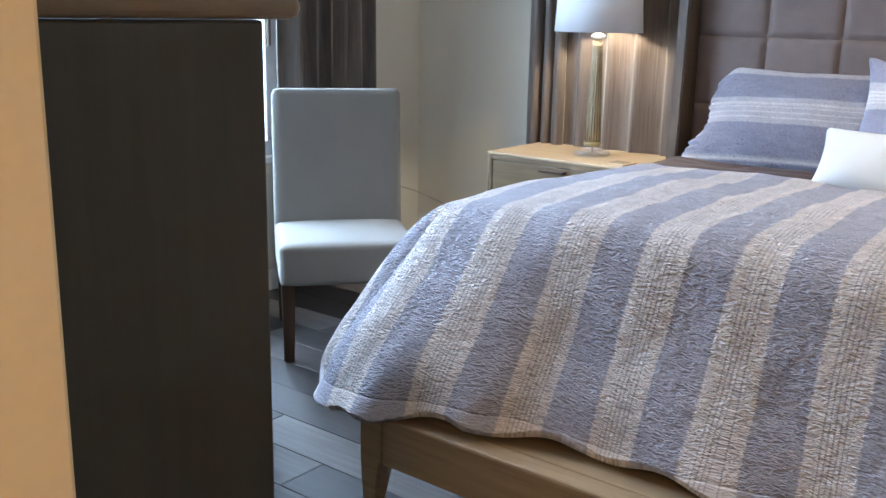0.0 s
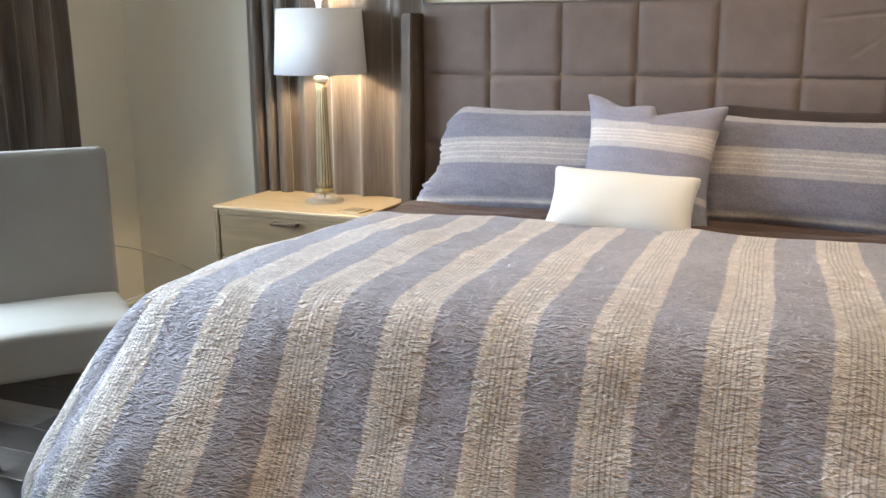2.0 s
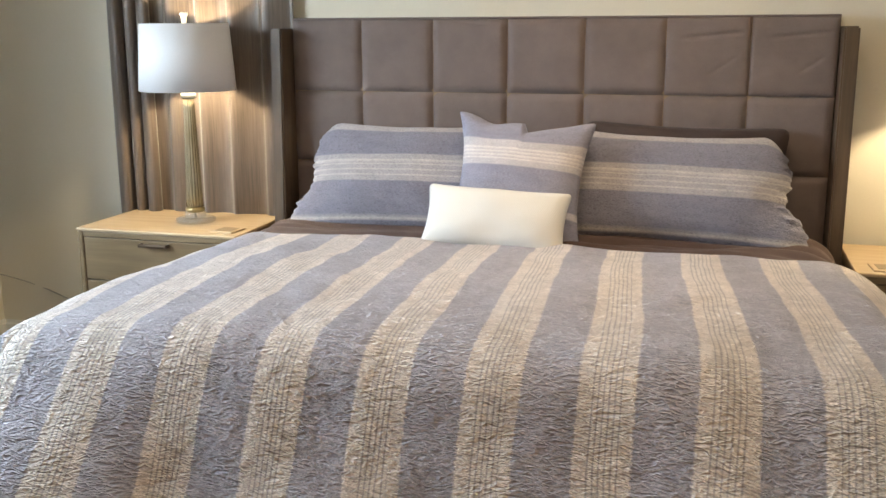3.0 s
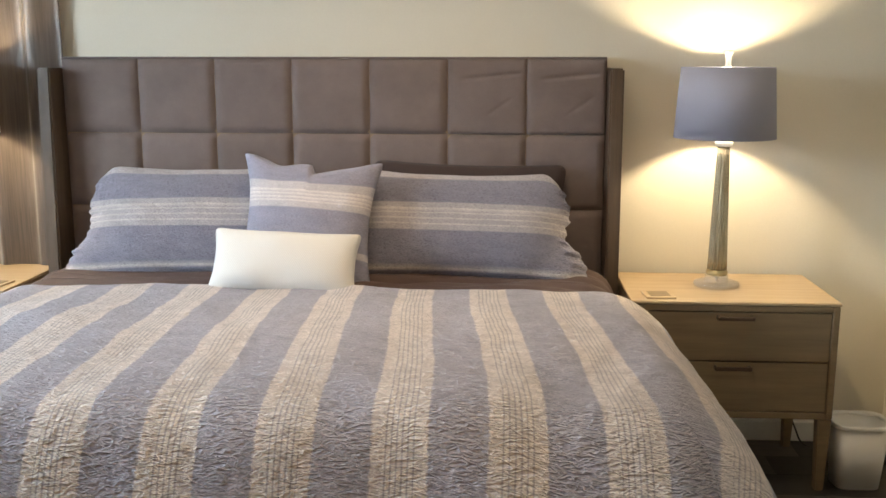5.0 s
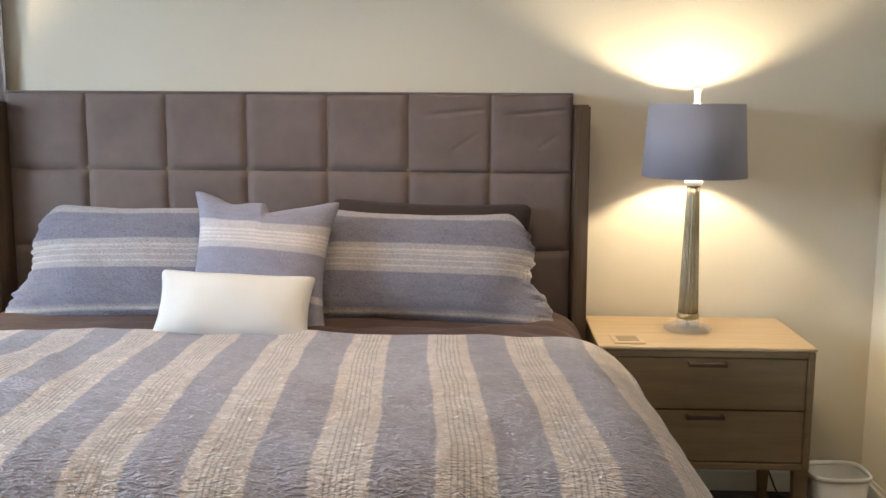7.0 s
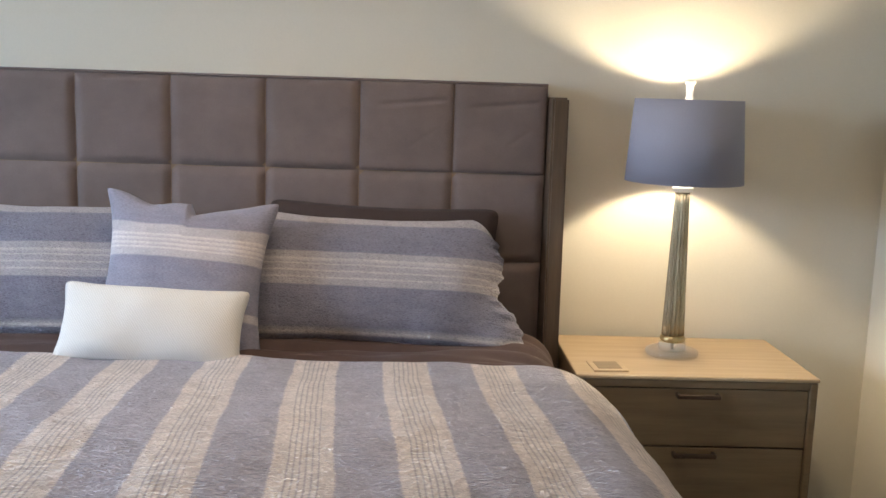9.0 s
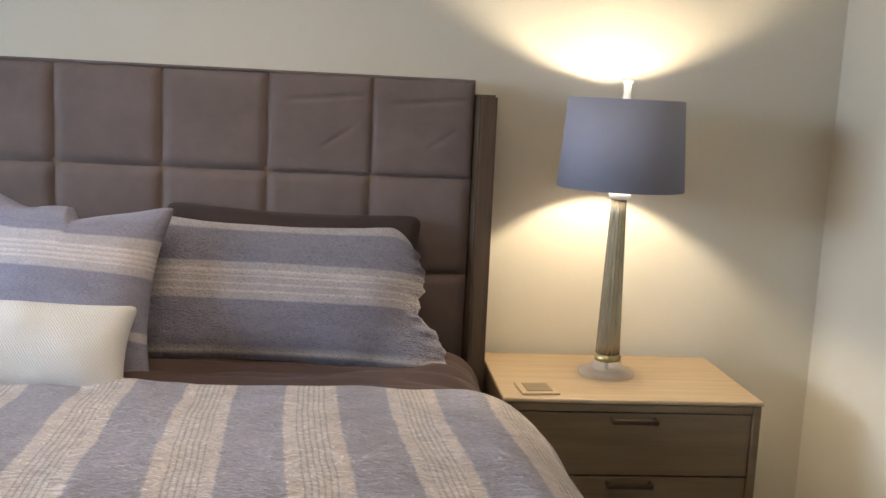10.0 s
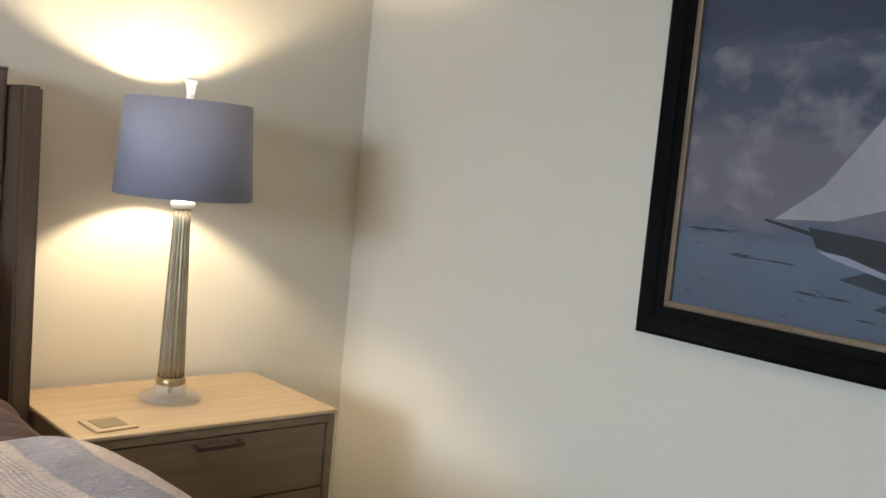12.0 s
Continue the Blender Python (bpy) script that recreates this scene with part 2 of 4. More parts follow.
M_ACRYL = plain("clear_acrylic", (0.90, 0.90, 0.86, 1), 0.05, grain=60, vary=0.05, bump=0.02)
M_ACRYL.node_tree.nodes["Principled BSDF"].inputs["Alpha"].default_value = 0.20
M_PANE = _glass("window_glass", (0.97, 0.99, 1, 1), 0.0, 1.05)


def _mercury():
    k = Mat("ribbed_silvered_glass", 0.26, 0.7)
    v = k.coords(scale=(1, 1, 0.4))
    haze = k.noise(v, 30, 3, 0.5)
    k.colour(k.ramp(haze, [(0.3, srgb(158, 144, 116)), (0.7, srgb(184, 172, 146))]))
    k.bump(haze, 0.05, 0.002)
    return k.m


M_COLUMN = _mercury()


def _painting():
    k = Mat("oil_sea_painting", 0.65)
    tc = k.node("ShaderNodeTexCoord")
    sep = k.node("ShaderNodeSeparateXYZ")
    k.link(tc.outputs["UV"], sep.inputs[0])
    u, v = sep.outputs["X"], sep.outputs["Y"]
    brush = k.node("ShaderNodeMapping")
    brush.inputs["Scale"].default_value = (5, 9, 1)
    k.link(tc.outputs["UV"], brush.inputs["Vector"])
    n = k.noise(brush.outputs["Vector"], 1.6, 6, 0.62)
    n2 = k.noise(brush.outputs["Vector"], 5.5, 4, 0.6)
    bent = k.math("ADD", v, k.math("MULTIPLY", k.math("SUBTRACT", n, 0.5), 0.16))
    sky = k.ramp(bent, [(0.0, srgb(104, 122, 144)), (0.17, srgb(122, 140, 160)), (0.215, srgb(112, 124, 146)), (0.245, srgb(148, 144, 156)), (0.42, srgb(146, 142, 154)),
                        (0.50, srgb(98, 108, 130)), (0.58, srgb(82, 94, 120)), (0.63, srgb(116, 124, 144)), (0.70, srgb(64, 78, 104)), (1.0, srgb(44, 56, 82))])
    streak = k.node("ShaderNodeMapping")
    streak.inputs["Scale"].default_value = (3, 26, 1)
    k.link(tc.outputs["UV"], streak.inputs["Vector"])
    sea = k.noise(streak.outputs["Vector"], 1.5, 5, 0.6)
    water = k.math("LESS_THAN", v, 0.235)
    dark = k.math("MULTIPLY", water, k.math("GREATER_THAN", sea, 0.62))
    col = k.mix(dark, sky, srgb(40, 46, 58))
    tall = k.node("ShaderNodeMapping")
    tall.inputs["Scale"].default_value = (8, 7, 1)
    k.link(tc.outputs["UV"], tall.inputs["Vector"])
    puff = k.noise(tall.outputs["Vector"], 1.3, 3, 0.5)
    in_band = k.math("MULTIPLY", k.math("GREATER_THAN", bent, 0.25), k.math("LESS_THAN", bent, 0.66))
    col = k.mix(k.math("MULTIPLY", in_band, k.math("MULTIPLY", k.math("MAXIMUM", k.math("SUBTRACT", puff, 0.50), 0.0), 2.4)), col, srgb(226, 222, 226))
    col = k.mix(k.math("MULTIPLY", n2, 0.25), col, srgb(120, 130, 150))
    k.colour(k.mix(1.0, col, (0.50, 0.49, 0.48, 1), "MULTIPLY"))
    k.bump(n2, 0.4, 0.004)
    return k.m


M_PAINTING = _painting()
M_SAIL = plain("painted_sail", srgb(150, 146, 150), 0.5, grain=30, vary=0.12, bump=0.3, big=6)
M_HULL = plain("painted_hull", srgb(26, 28, 34), 0.5, grain=30, vary=0.3, bump=0.3)
M_SWELL = plain("painted_dark_swell", srgb(36, 40, 50), 0.5, grain=26, vary=0.45, bump=0.3, big=7)
M_FOAM = plain("painted_foam", srgb(140, 144, 154), 0.5, grain=30, vary=0.1, bump=0.3)

CREAM, SLATE = srgb(214, 204, 199), srgb(167, 165, 177)
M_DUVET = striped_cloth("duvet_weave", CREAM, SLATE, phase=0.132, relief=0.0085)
LIGHTBAND, LINE, SHAMSLATE = srgb(182, 176, 180), srgb(212, 205, 202), srgb(135, 134, 150)
_BANDS = [(0.0, SHAMSLATE), (0.06, SHAMSLATE), (0.07, LIGHTBAND), (0.085, LINE), (0.10, LIGHTBAND), (0.13, SHAMSLATE), (0.43, SHAMSLATE), (0.44, LIGHTBAND), (0.48, LIGHTBAND), (0.49, LINE), (0.50, LIGHTBAND), (0.53, LIGHTBAND),
          (0.54, LINE), (0.55, LIGHTBAND), (0.58, LIGHTBAND), (0.59, LINE), (0.60, LIGHTBAND), (0.63, LINE), (0.64, LIGHTBAND), (0.68, LIGHTBAND), (0.69, SHAMSLATE), (0.92, SHAMSLATE), (0.93, LIGHTBAND), (1.0, LIGHTBAND)]
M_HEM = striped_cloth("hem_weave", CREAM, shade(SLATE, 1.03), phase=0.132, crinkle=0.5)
M_SHAM = striped_cloth("sham_weave", CREAM, SHAMSLATE, _BANDS, 1.0)
_CB = [(0.0, SHAMSLATE), (0.22, SHAMSLATE), (0.23, LIGHTBAND), (0.27, LIGHTBAND), (0.28, SHAMSLATE), (0.58, SHAMSLATE), (0.59, LIGHTBAND), (0.63, LIGHTBAND), (0.64, LINE), (0.65, LIGHTBAND), (0.67, LINE), (0.68, LIGHTBAND),
       (0.70, LINE), (0.71, LIGHTBAND), (0.73, LINE), (0.74, LIGHTBAND), (0.80, LIGHTBAND), (0.81, SHAMSLATE), (1.0, SHAMSLATE)]
M_CUSHION = striped_cloth("cushion_weave", CREAM, shade(SLATE, 1.06), _CB, 0.4)


# ---------------------------------------------------------------- mesh helpers
def mesh_of(name, bm, smooth=False):
    me = bpy.data.meshes.new(name)
    bm.normal_update()
    bm.to_mesh(me)
    bm.free()
    if smooth:
        for p in me.polygons:
            p.use_smooth = True
    return me


def part(name, bm, material, parent=None, label="", smooth=False):
    ob = new(name, mesh_of(name, bm, smooth))
    ob.data.materials.append(material)
    if parent is not None:
        ob.parent = parent
    return tagged(ob, label)


def thing(name, at, label, category, group="", kind="", turn=0.0):
    ob = new(name)
    ob.empty_display_size = 0.05
    ob.matrix_world = pose(*at, 0, 0, turn)
    return tagged(ob, label, category, group, kind)


def box(x0, x1, y0, y1, z0, z1, bevel=0.0, bm=None, segments=2):
    b = bmesh.new()
    bmesh.ops.create_cube(b, size=1)
    bmesh.ops.transform(b, matrix=Matrix.LocRotScale(((x0 + x1) / 2, (y0 + y1) / 2, (z0 + z1) / 2), None, (x1 - x0, y1 - y0, z1 - z0)), verts=b.verts)
    if bevel:
        bmesh.ops.bevel(b, geom=b.edges[:], offset=bevel, segments=segments, profile=0.5, affect="EDGES")
    return joined(bm, b)


def joined(bm, b):
    if bm is None:
        return b
    me = bpy.data.meshes.new("tmp")
    b.to_mesh(me)
    b.free()
    bm.from_mesh(me)
    bpy.data.meshes.remove(me)
    return bm


def lathe(profile, steps=32, flute=0.0, flutes=0):
    """A turned body from (radius, z) pairs; flutes cut round grooves."""
    b = bmesh.new()
    rings = []
    for r, z in profile:
        ring = []
        for i in range(steps):
            a = 2 * math.pi * i / steps
            k = r * (1 - flute * (0.5 + 0.5 * math.cos(flutes * a))) if flutes else r
            ring.append(b.verts.new((k * math.cos(a), k * math.sin(a), z)))
        rings.append(ring)
    for p, q in zip(rings, rings[1:]):
        for i in range(steps):
            b.faces.new((p[i], p[(i + 1) % steps], q[(i + 1) % steps], q[i]))
    b.faces.new(rings[0][::-1])
    b.faces.new(rings[-1])
    return b


def taper_leg(w0, w1, h, lean=(0, 0)):
    """A square leg, w0 wide at the top (z = h), w1 at the floor."""
    b = bmesh.new()
    lo = [b.verts.new((sx * w1 / 2 + lean[0], sy * w1 / 2 + lean[1], 0)) for sx, sy in ((-1, -1), (1, -1), (1, 1), (-1, 1))]
    hi = [b.verts.new((sx * w0 / 2, sy * w0 / 2, h)) for sx, sy in ((-1, -1), (1, -1), (1, 1), (-1, 1))]
    for i in range(4):
        b.faces.new((lo[i], lo[(i + 1) % 4], hi[(i + 1) % 4], hi[i]))
    b.faces.new(lo[::-1])
    b.faces.new(hi)
    bmesh.ops.bevel(b, geom=b.edges[:], offset=0.004, segments=2, affect="EDGES")
    return b


def tube(name, points, radius, material, parent=None):
    cu = bpy.data.curves.new(name, "CURVE")
    cu.dimensions, cu.bevel_depth, cu.bevel_resolution = "3D", radius, 2
    sp = cu.splines.new("BEZIER")
    sp.bezier_points.add(len(points) - 1)
    for bp, p in zip(sp.bezier_points, points):
        bp.co = p
        bp.handle_left_type = bp.handle_right_type = "AUTO"
    cu.materials.append(material)
    ob = new(name, cu)
    if parent:
        ob.parent = parent
    return ob


def grid_mesh(nu, nv, place, uv=None, keep=None):
    """A sheet of nu x nv cells; place(i, j) gives a corner, uv(i, j) its cloth coordinates."""
    b = bmesh.new()
    layer = b.loops.layers.uv.new("UVMap")
    vs = [[b.verts.new(place(i / nu, j / nv)) for j in range(nv + 1)] for i in range(nu + 1)]
    for i in range(nu):
        for j in range(nv):
            if keep and not keep((i + 0.5) / nu, (j + 0.5) / nv):
                continue
            f = b.faces.new((vs[i][j], vs[i + 1][j], vs[i + 1][j + 1], vs[i][j + 1]))
            if uv:
                for loop, (a, c) in zip(f.loops, ((i, j), (i + 1, j), (i + 1, j + 1), (i, j + 1))):
                    loop[layer].uv = uv(a / nu, c / nv)
    if keep:
        bmesh.ops.delete(b, geom=[q for q in b.verts if not q.link_faces], context="VERTS")
    return b


def fbm(x, y, z, octaves=3):
    return sum(noise.noise(Vector((x, y, z)) * 2 ** k) / 2 ** k for k in range(octaves))


def ease(x):
    x = min(1.0, max(0.0, x))
    return x * x * (3 - 2 * x)


# ---------------------------------------------------------------- the room
X0, X1, Y0, Y1, H = -2.575, 2.107, -3.58, 0.12, 2.45
T = 0.12
DOOR_A, DOOR_B, DOOR_H = 0.2765, 1.10, 2.05
WIN_A, WIN_B, WIN_LO, WIN_HI = -2.52, -0.85, 0.62, 2.12
HALL_Y = -5.6

floor = tagged(part("floor", box(X0 - T, X1 + T, HALL_Y - T, Y1 + T, -0.14, -0.012), M_SUB), "grey-brown wood-look plank floor", "floor", kind="structure")
tagged(part("ceiling", box(X0 - T, X1 + T, HALL_Y - T, Y1 + T, H, H + 0.12), M_CEIL), "plain white painted ceiling", "ceiling", kind="structure")
tagged(part("wall_north", box(X0 - T, X1 + T, Y1, Y1 + T, -0.012, H), M_WALL), "cream painted wall behind the bed", "wall", kind="structure")
tagged(part("wall_east", box(X1, X1 + T, HALL_Y, Y1, -0.012, H), M_WALL), "cream painted wall with a framed painting", "wall", kind="structure")

w = box(X0 - T, X0, WIN_B, Y1, -0.012, H)
w = box(X0 - T, X0, Y0 - T, WIN_A, -0.012, H, bm=w)
w = box(X0 - T, X0, WIN_A, WIN_B, -0.012, WIN_LO, bm=w)
w = box(X0 - T, X0, WIN_A, WIN_B, WIN_HI, H, bm=w)
tagged(part("wall_west", w, M_WALL), "cream painted wall with a wide window", "wall", kind="structure")

w = box(X0 - T, DOOR_A - 0.02, Y0 - T, Y0, -0.012, H)
w = box(DOOR_B + 0.02, X1, Y0 - T, Y0, -0.012, H, bm=w)
w = box(DOOR_A - 0.02, DOOR_B + 0.02, Y0 - T, Y0, DOOR_H + 0.02, H, bm=w)
tagged(part("wall_south", w, M_WALL), "cream painted wall with a doorway", "wall", kind="structure")
w = box(-0.62, -0.5, HALL_Y, Y0 - T, -0.012, H)
w = box(-0.62, X1, HALL_Y - T, HALL_Y, -0.012, H, bm=w)
tagged(part("wall_hall", w, M_WALL), "cream painted hallway walls", "wall", kind="structure")

d = thing("door_1", (0, 0, 0), "cream painted wooden door lining of an open doorway", "door frame", kind="structure")
part("jamb", box(DOOR_A - 0.02, DOOR_A, Y0 - T - 0.004, Y0 + 0.004, 0, DOOR_H, 0.003), M_JAMB, d)
part("jamb", box(DOOR_B, DOOR_B + 0.02, Y0 - T - 0.004, Y0 + 0.004, 0, DOOR_H, 0.003), M_JAMB, d)
part("lintel", box(DOOR_A - 0.02, DOOR_B + 0.02, Y0 - T - 0.004, Y0 + 0.004, DOOR_H, DOOR_H + 0.02, 0.003), M_JAMB, d)
for xa, xb in ((DOOR_A - 0.085, DOOR_A - 0.012), (DOOR_B + 0.012, DOOR_B + 0.085)):
    part("casing", box(xa, xb, Y0 - T - 0.022, Y0 - T - 0.004, 0, DOOR_H + 0.08, 0.004), M_JAMB, d)


def baseboard(x0, x1, y0, y1):
    b = box(x0, x1, y0, y1, 0.0, 0.078, 0.003)
    cx, cy = (x0 + x1) / 2, (y0 + y1) / 2
    if x1 - x0 > y1 - y0:
        b = box(x0, x1, cy + (0.001 if cy > 0 else -0.004), cy + (0.007 if cy > 0 else 0.004), 0.074, 0.095, 0.002, bm=b)
    else:
        s = 1 if cx > 0 else -1
        b = box(cx - 0.004 + s * 0.004, cx + 0.004 + s * 0.003, y0, y1, 0.074, 0.095, 0.002, bm=b)
    tagged(part("baseboard", b, M_TRIM), "white painted moulded baseboard", "baseboard", kind="structure")


baseboard(X0 + 0.016, X1 - 0.016, Y1 - 0.016, Y1 - 0.001)
baseboard(X0 + 0.001, X0 + 0.016, Y0, Y1 - 0.001)
baseboard(X1 - 0.016, X1 - 0.001, Y0, Y1 - 0.001)

# window in the west wall
win = thing("window_1", (0, 0, 0), "white framed window looking on a snowy yard", "window", kind="structure")
XW = X0 - 0.02


def win_bar(name, y0, y1, z0, z1, d0=-0.075, d1=0.0):
    return part(name, box(XW + d0, XW + d1, y0, y1, z0, z1, 0.005), M_PVC, win)


win_bar("frame_rail", WIN_A, WIN_B, WIN_LO, WIN_LO + 0.065)
win_bar("frame_rail", WIN_A, WIN_B, WIN_HI - 0.065, WIN_HI)
win_bar("frame_post", WIN_A, WIN_A + 0.065, WIN_LO + 0.065, WIN_HI - 0.065)
win_bar("frame_post", WIN_B - 0.065, WIN_B, WIN_LO + 0.065, WIN_HI - 0.065)
MID = (WIN_A + WIN_B) / 2
win_bar("mullion", MID - 0.03, MID + 0.03, WIN_LO + 0.065, WIN_HI - 0.065)
part("handle", box(XW - 0.012, XW + 0.012, WIN_B - 0.058, WIN_B - 0.038, 1.10, 1.22, 0.006), M_NICKEL, win, "metal sash handle")
for ya, yb in ((WIN_A + 0.065, MID - 0.03), (MID + 0.03, WIN_B - 0.065)):
    pane = part("pane", box(XW - 0.05, XW - 0.044, ya, yb, WIN_LO + 0.07, WIN_HI - 0.07), M_PANE, win)
    pane.visible_shadow = False
part("window_sill", box(X0 - 0.02, X0 + 0.022, WIN_A - 0.03, WIN_B + 0.03, WIN_LO - 0.03, WIN_LO - 0.001, 0.006), M_PVC, win)


# yard outside: snow and a rough stone bank
def yard():
    def place(u, v):
        x, y = -2.75 - 60 * u ** 2.2, -40 + 80 * v
        return (x, y, -0.25 + 0.08 * fbm(x * 0.7, y * 0.7, 0) + 0.3 * min(1, u * 2))
    tagged(part("ground", grid_mesh(40, 160, place), M_SNOW, smooth=True), "snow-covered yard outside the window", "ground", kind="structure")

    b = bmesh.new()
    rng = random.Random(5)
    for row in range(7):
        z = -0.1 + row * 0.36
        y = -5.2
        while y < 6:
            l, h = rng.uniform(0.5, 1.2), 0.34
            x = -6.6 - row * 0.12 + rng.uniform(-0.08, 0.08)
            box(x - 0.5, x, y, y + l - 0.01, z, z + h + 0.02, 0.04, bm=b, segments=2)
            y += l
    box(-7.9, -6.75, -5.4, 6.2, -0.3, 2.6, bm=b)
    for v in b.verts:
        v.co += Vector((fbm(*(v.co * 3)), fbm(*(v.co * 3 + Vector((7, 0, 0)))), fbm(*(v.co * 3 + Vector((0, 9, 0)))))) * 0.05
    tagged(part("garden_wall", b, M_STONE), "rough grey stone bank dusted with snow", "garden wall", kind="structure")


yard()


# ---------------------------------------------------------------- curtains
def curtain(name, width, top, bottom, folds, label, at, turn, seed, deep=0.035, flat_from=1.1):
    """Hangs in the local x-z plane, the front towards -y."""
    t = thing(name, at, label, "curtain", turn=turn)
    rng = random.Random(seed)
    ph = [rng.uniform(0, 6.28) for _ in range(4)]

    def place(u, v):
        z = top + (bottom - top) * v
        amp = deep * (1.0 if u < flat_from else 0.35) * (0.75 + 0.35 * v)
        y = amp * math.sin(2 * math.pi * folds * (u + 0.02 * math.sin(9 * u + ph[0])) + 0.25 * math.sin(3 * v + ph[1])) + 0.012 * fbm(u * 5, v * 1.3, seed)
        x = width * (u - 0.5) * (1 + 0.03 * v) + 0.012 * math.cos(2 * math.pi * folds * u + ph[2])
        return (x, y, z)
    b = grid_mesh(int(folds * 22), 30, place)
    c = part("cloth", b, M_CURTAIN, t, smooth=True)
    s = c.modifiers.new("thickness", "SOLIDIFY")
    s.thickness = 0.004
    part("rod", box(-width / 2 - 0.05, width / 2 + 0.05, -0.012, 0.012, top - 0.006, top + 0.018, 0.006), M_NICKEL, t)
    return t


curtain("curtain", 0.56, 2.3, 0.03, 6, "dark taupe satin curtain drawn beside the window", (X0 + 0.085, -0.625, 0), 90, 3)
curtain("curtain", 0.20, 2.3, 0.03, 3, "gathered edge of a taupe satin curtain", (-1.765, Y1 - 0.055, 0), 0, 8, 0.032)
curtain("curtain", 0.64, 2.3, 0.03, 4.5, "taupe satin curtain behind the bedside lamp", (-1.35, Y1 - 0.045, 0), 0, 12, 0.016)


# ---------------------------------------------------------------- bed
PW, PH = 0.2855, 0.274
HB_TOP = 1.46
bed = thing("bed", (0, 0, 0), "king bed with taupe tufted headboard and ash wood frame", "bed")
part("headboard_back", box(-1.0, 1.0, 0.022, 0.11, 0.12, HB_TOP - 0.004, 0.008), M_SEAM, bed)


def tufted_panel(crease=0.0):
    def tuft_place(u, v):
        a, e = 2 * u - 1, 2 * v - 1
        k = (1 - abs(a) ** 9) * (1 - abs(e) ** 9)
        fold = crease * math.exp(-((e - 0.52 - 0.10 * a) / 0.045) ** 2) * ease((a + 0.75) / 0.3) * ease((0.95 - a) / 0.3)
        fold += 0.6 * crease * math.exp(-((e + 0.35 - 0.7 * (a - 0.2)) / 0.06) ** 2) * ease((a + 0.1) / 0.3) * ease((0.8 - a) / 0.3)
        return (a * PW / 2 * 0.997, 0.022 - 0.016 * max(0, k) ** 0.38 + 0.002 * fbm(a * 1.5, e * 1.5, 2.0, 2) + fold, e * PH / 2 * 0.997)
    n = 48 if crease else 18
    me = mesh_of("panel", grid_mesh(n, n, tuft_place), True)
    me.materials.append(M_HEAD)
    return me


smooth_panel, creased_panel = tufted_panel(), tufted_panel(0.006)
for r in range(4):
    for c in range(7):
        p = new("panel", creased_panel if r == 0 and c in (5, 6) else smooth_panel)
        p.parent = bed
        p.location = ((c - 3) * PW, 0, HB_TOP - PH * (r + 0.5))
part("top_roll", box(-0.999, 0.999, 0.012, 0.108, HB_TOP - 0.004, HB_TOP + 0.004, 0.004), M_HEAD, bed)
for s in (-1, 1):
    b = bmesh.new()
    xs = sorted((s * 1.002, s * 1.050))
    prof = [(0.11, 0.06), (0.11, 1.424), (-0.078, 1.424), (-0.128, 0.06)]
    lo = [b.verts.new((xs[0], y, z)) for y, z in prof]
    hi = [b.verts.new((xs[1], y, z)) for y, z in prof]
    b.faces.new(lo)
    b.faces.new(hi[::-1])
    for i in range(4):
        b.faces.new((lo[i], hi[i], hi[(i + 1) % 4], lo[(i + 1) % 4]))
    bmesh.ops.recalc_face_normals(b, faces=b.faces)
    bmesh.ops.bevel(b, geom=b.edges[:], offset=0.006, segments=2, affect="EDGES")
    part("wing", b, M_WINGWOOD, bed)
FX, FY = 0.885, -2.13
part("platform", box(-FX + 0.037, FX - 0.037, FY + 0.067, -0.03, 0.236, 0.2655, 0.004), M_BEDWOOD, bed)
part("foot_rail", box(-FX + 0.076, FX - 0.076, FY, FY + 0.065, 0.135, 0.268, 0.007), M_BEDWOOD, bed)
for s in (-1, 1):
    xs = sorted((s * FX, s * (FX - 0.035)))
    part("side_rail", box(xs[0], xs[1], FY + 0.077, -0.02, 0.135, 0.268, 0.006), M_BEDWOOD, bed)
    # corner post that tapers into a splayed foot
    b = bmesh.new()
    rings = []
    for z, w_, dx, dy in ((0.0, 0.040, 0.006, 0.004), (0.135, 0.066, 0.0, 0.0), (0.140, 0.075, 0.0, 0.0), (0.268, 0.075, 0.0, 0.0)):
        x_out, y_out = FX - dx, FY + dy
        rings.append([b.verts.new((s * x_, y_, z)) for x_, y_ in ((x_out, y_out), (x_out - w_, y_out), (x_out - w_, y_out + w_), (x_out, y_out + w_))])
    for p, q in zip(rings, rings[1:]):
        for i in range(4):
            b.faces.new((p[i], p[(i + 1) % 4], q[(i + 1) % 4], q[i]))
    b.faces.new(rings[0])
    b.faces.new(rings[-1])
    bmesh.ops.recalc_face_normals(b, faces=b.faces)
    bmesh.ops.bevel(b, geom=[e for e in b.edges if e.is_manifold], offset=0.003, segments=2, affect="EDGES")
    part("leg", b, M_BEDWOOD, bed)
    leg = part("leg", taper_leg(0.07, 0.045, 0.14), M_BEDWOOD, bed)
    leg.location = (s * (FX - 0.05), -0.25, 0)
mattress = tagged(part("mattress", box(-0.92, 0.92, -1.75, -0.015, 0.27, 0.630, 0.12, segments=6), M_SHEET, smooth=True), "thick mattress covered with a brown sheet", "mattress")


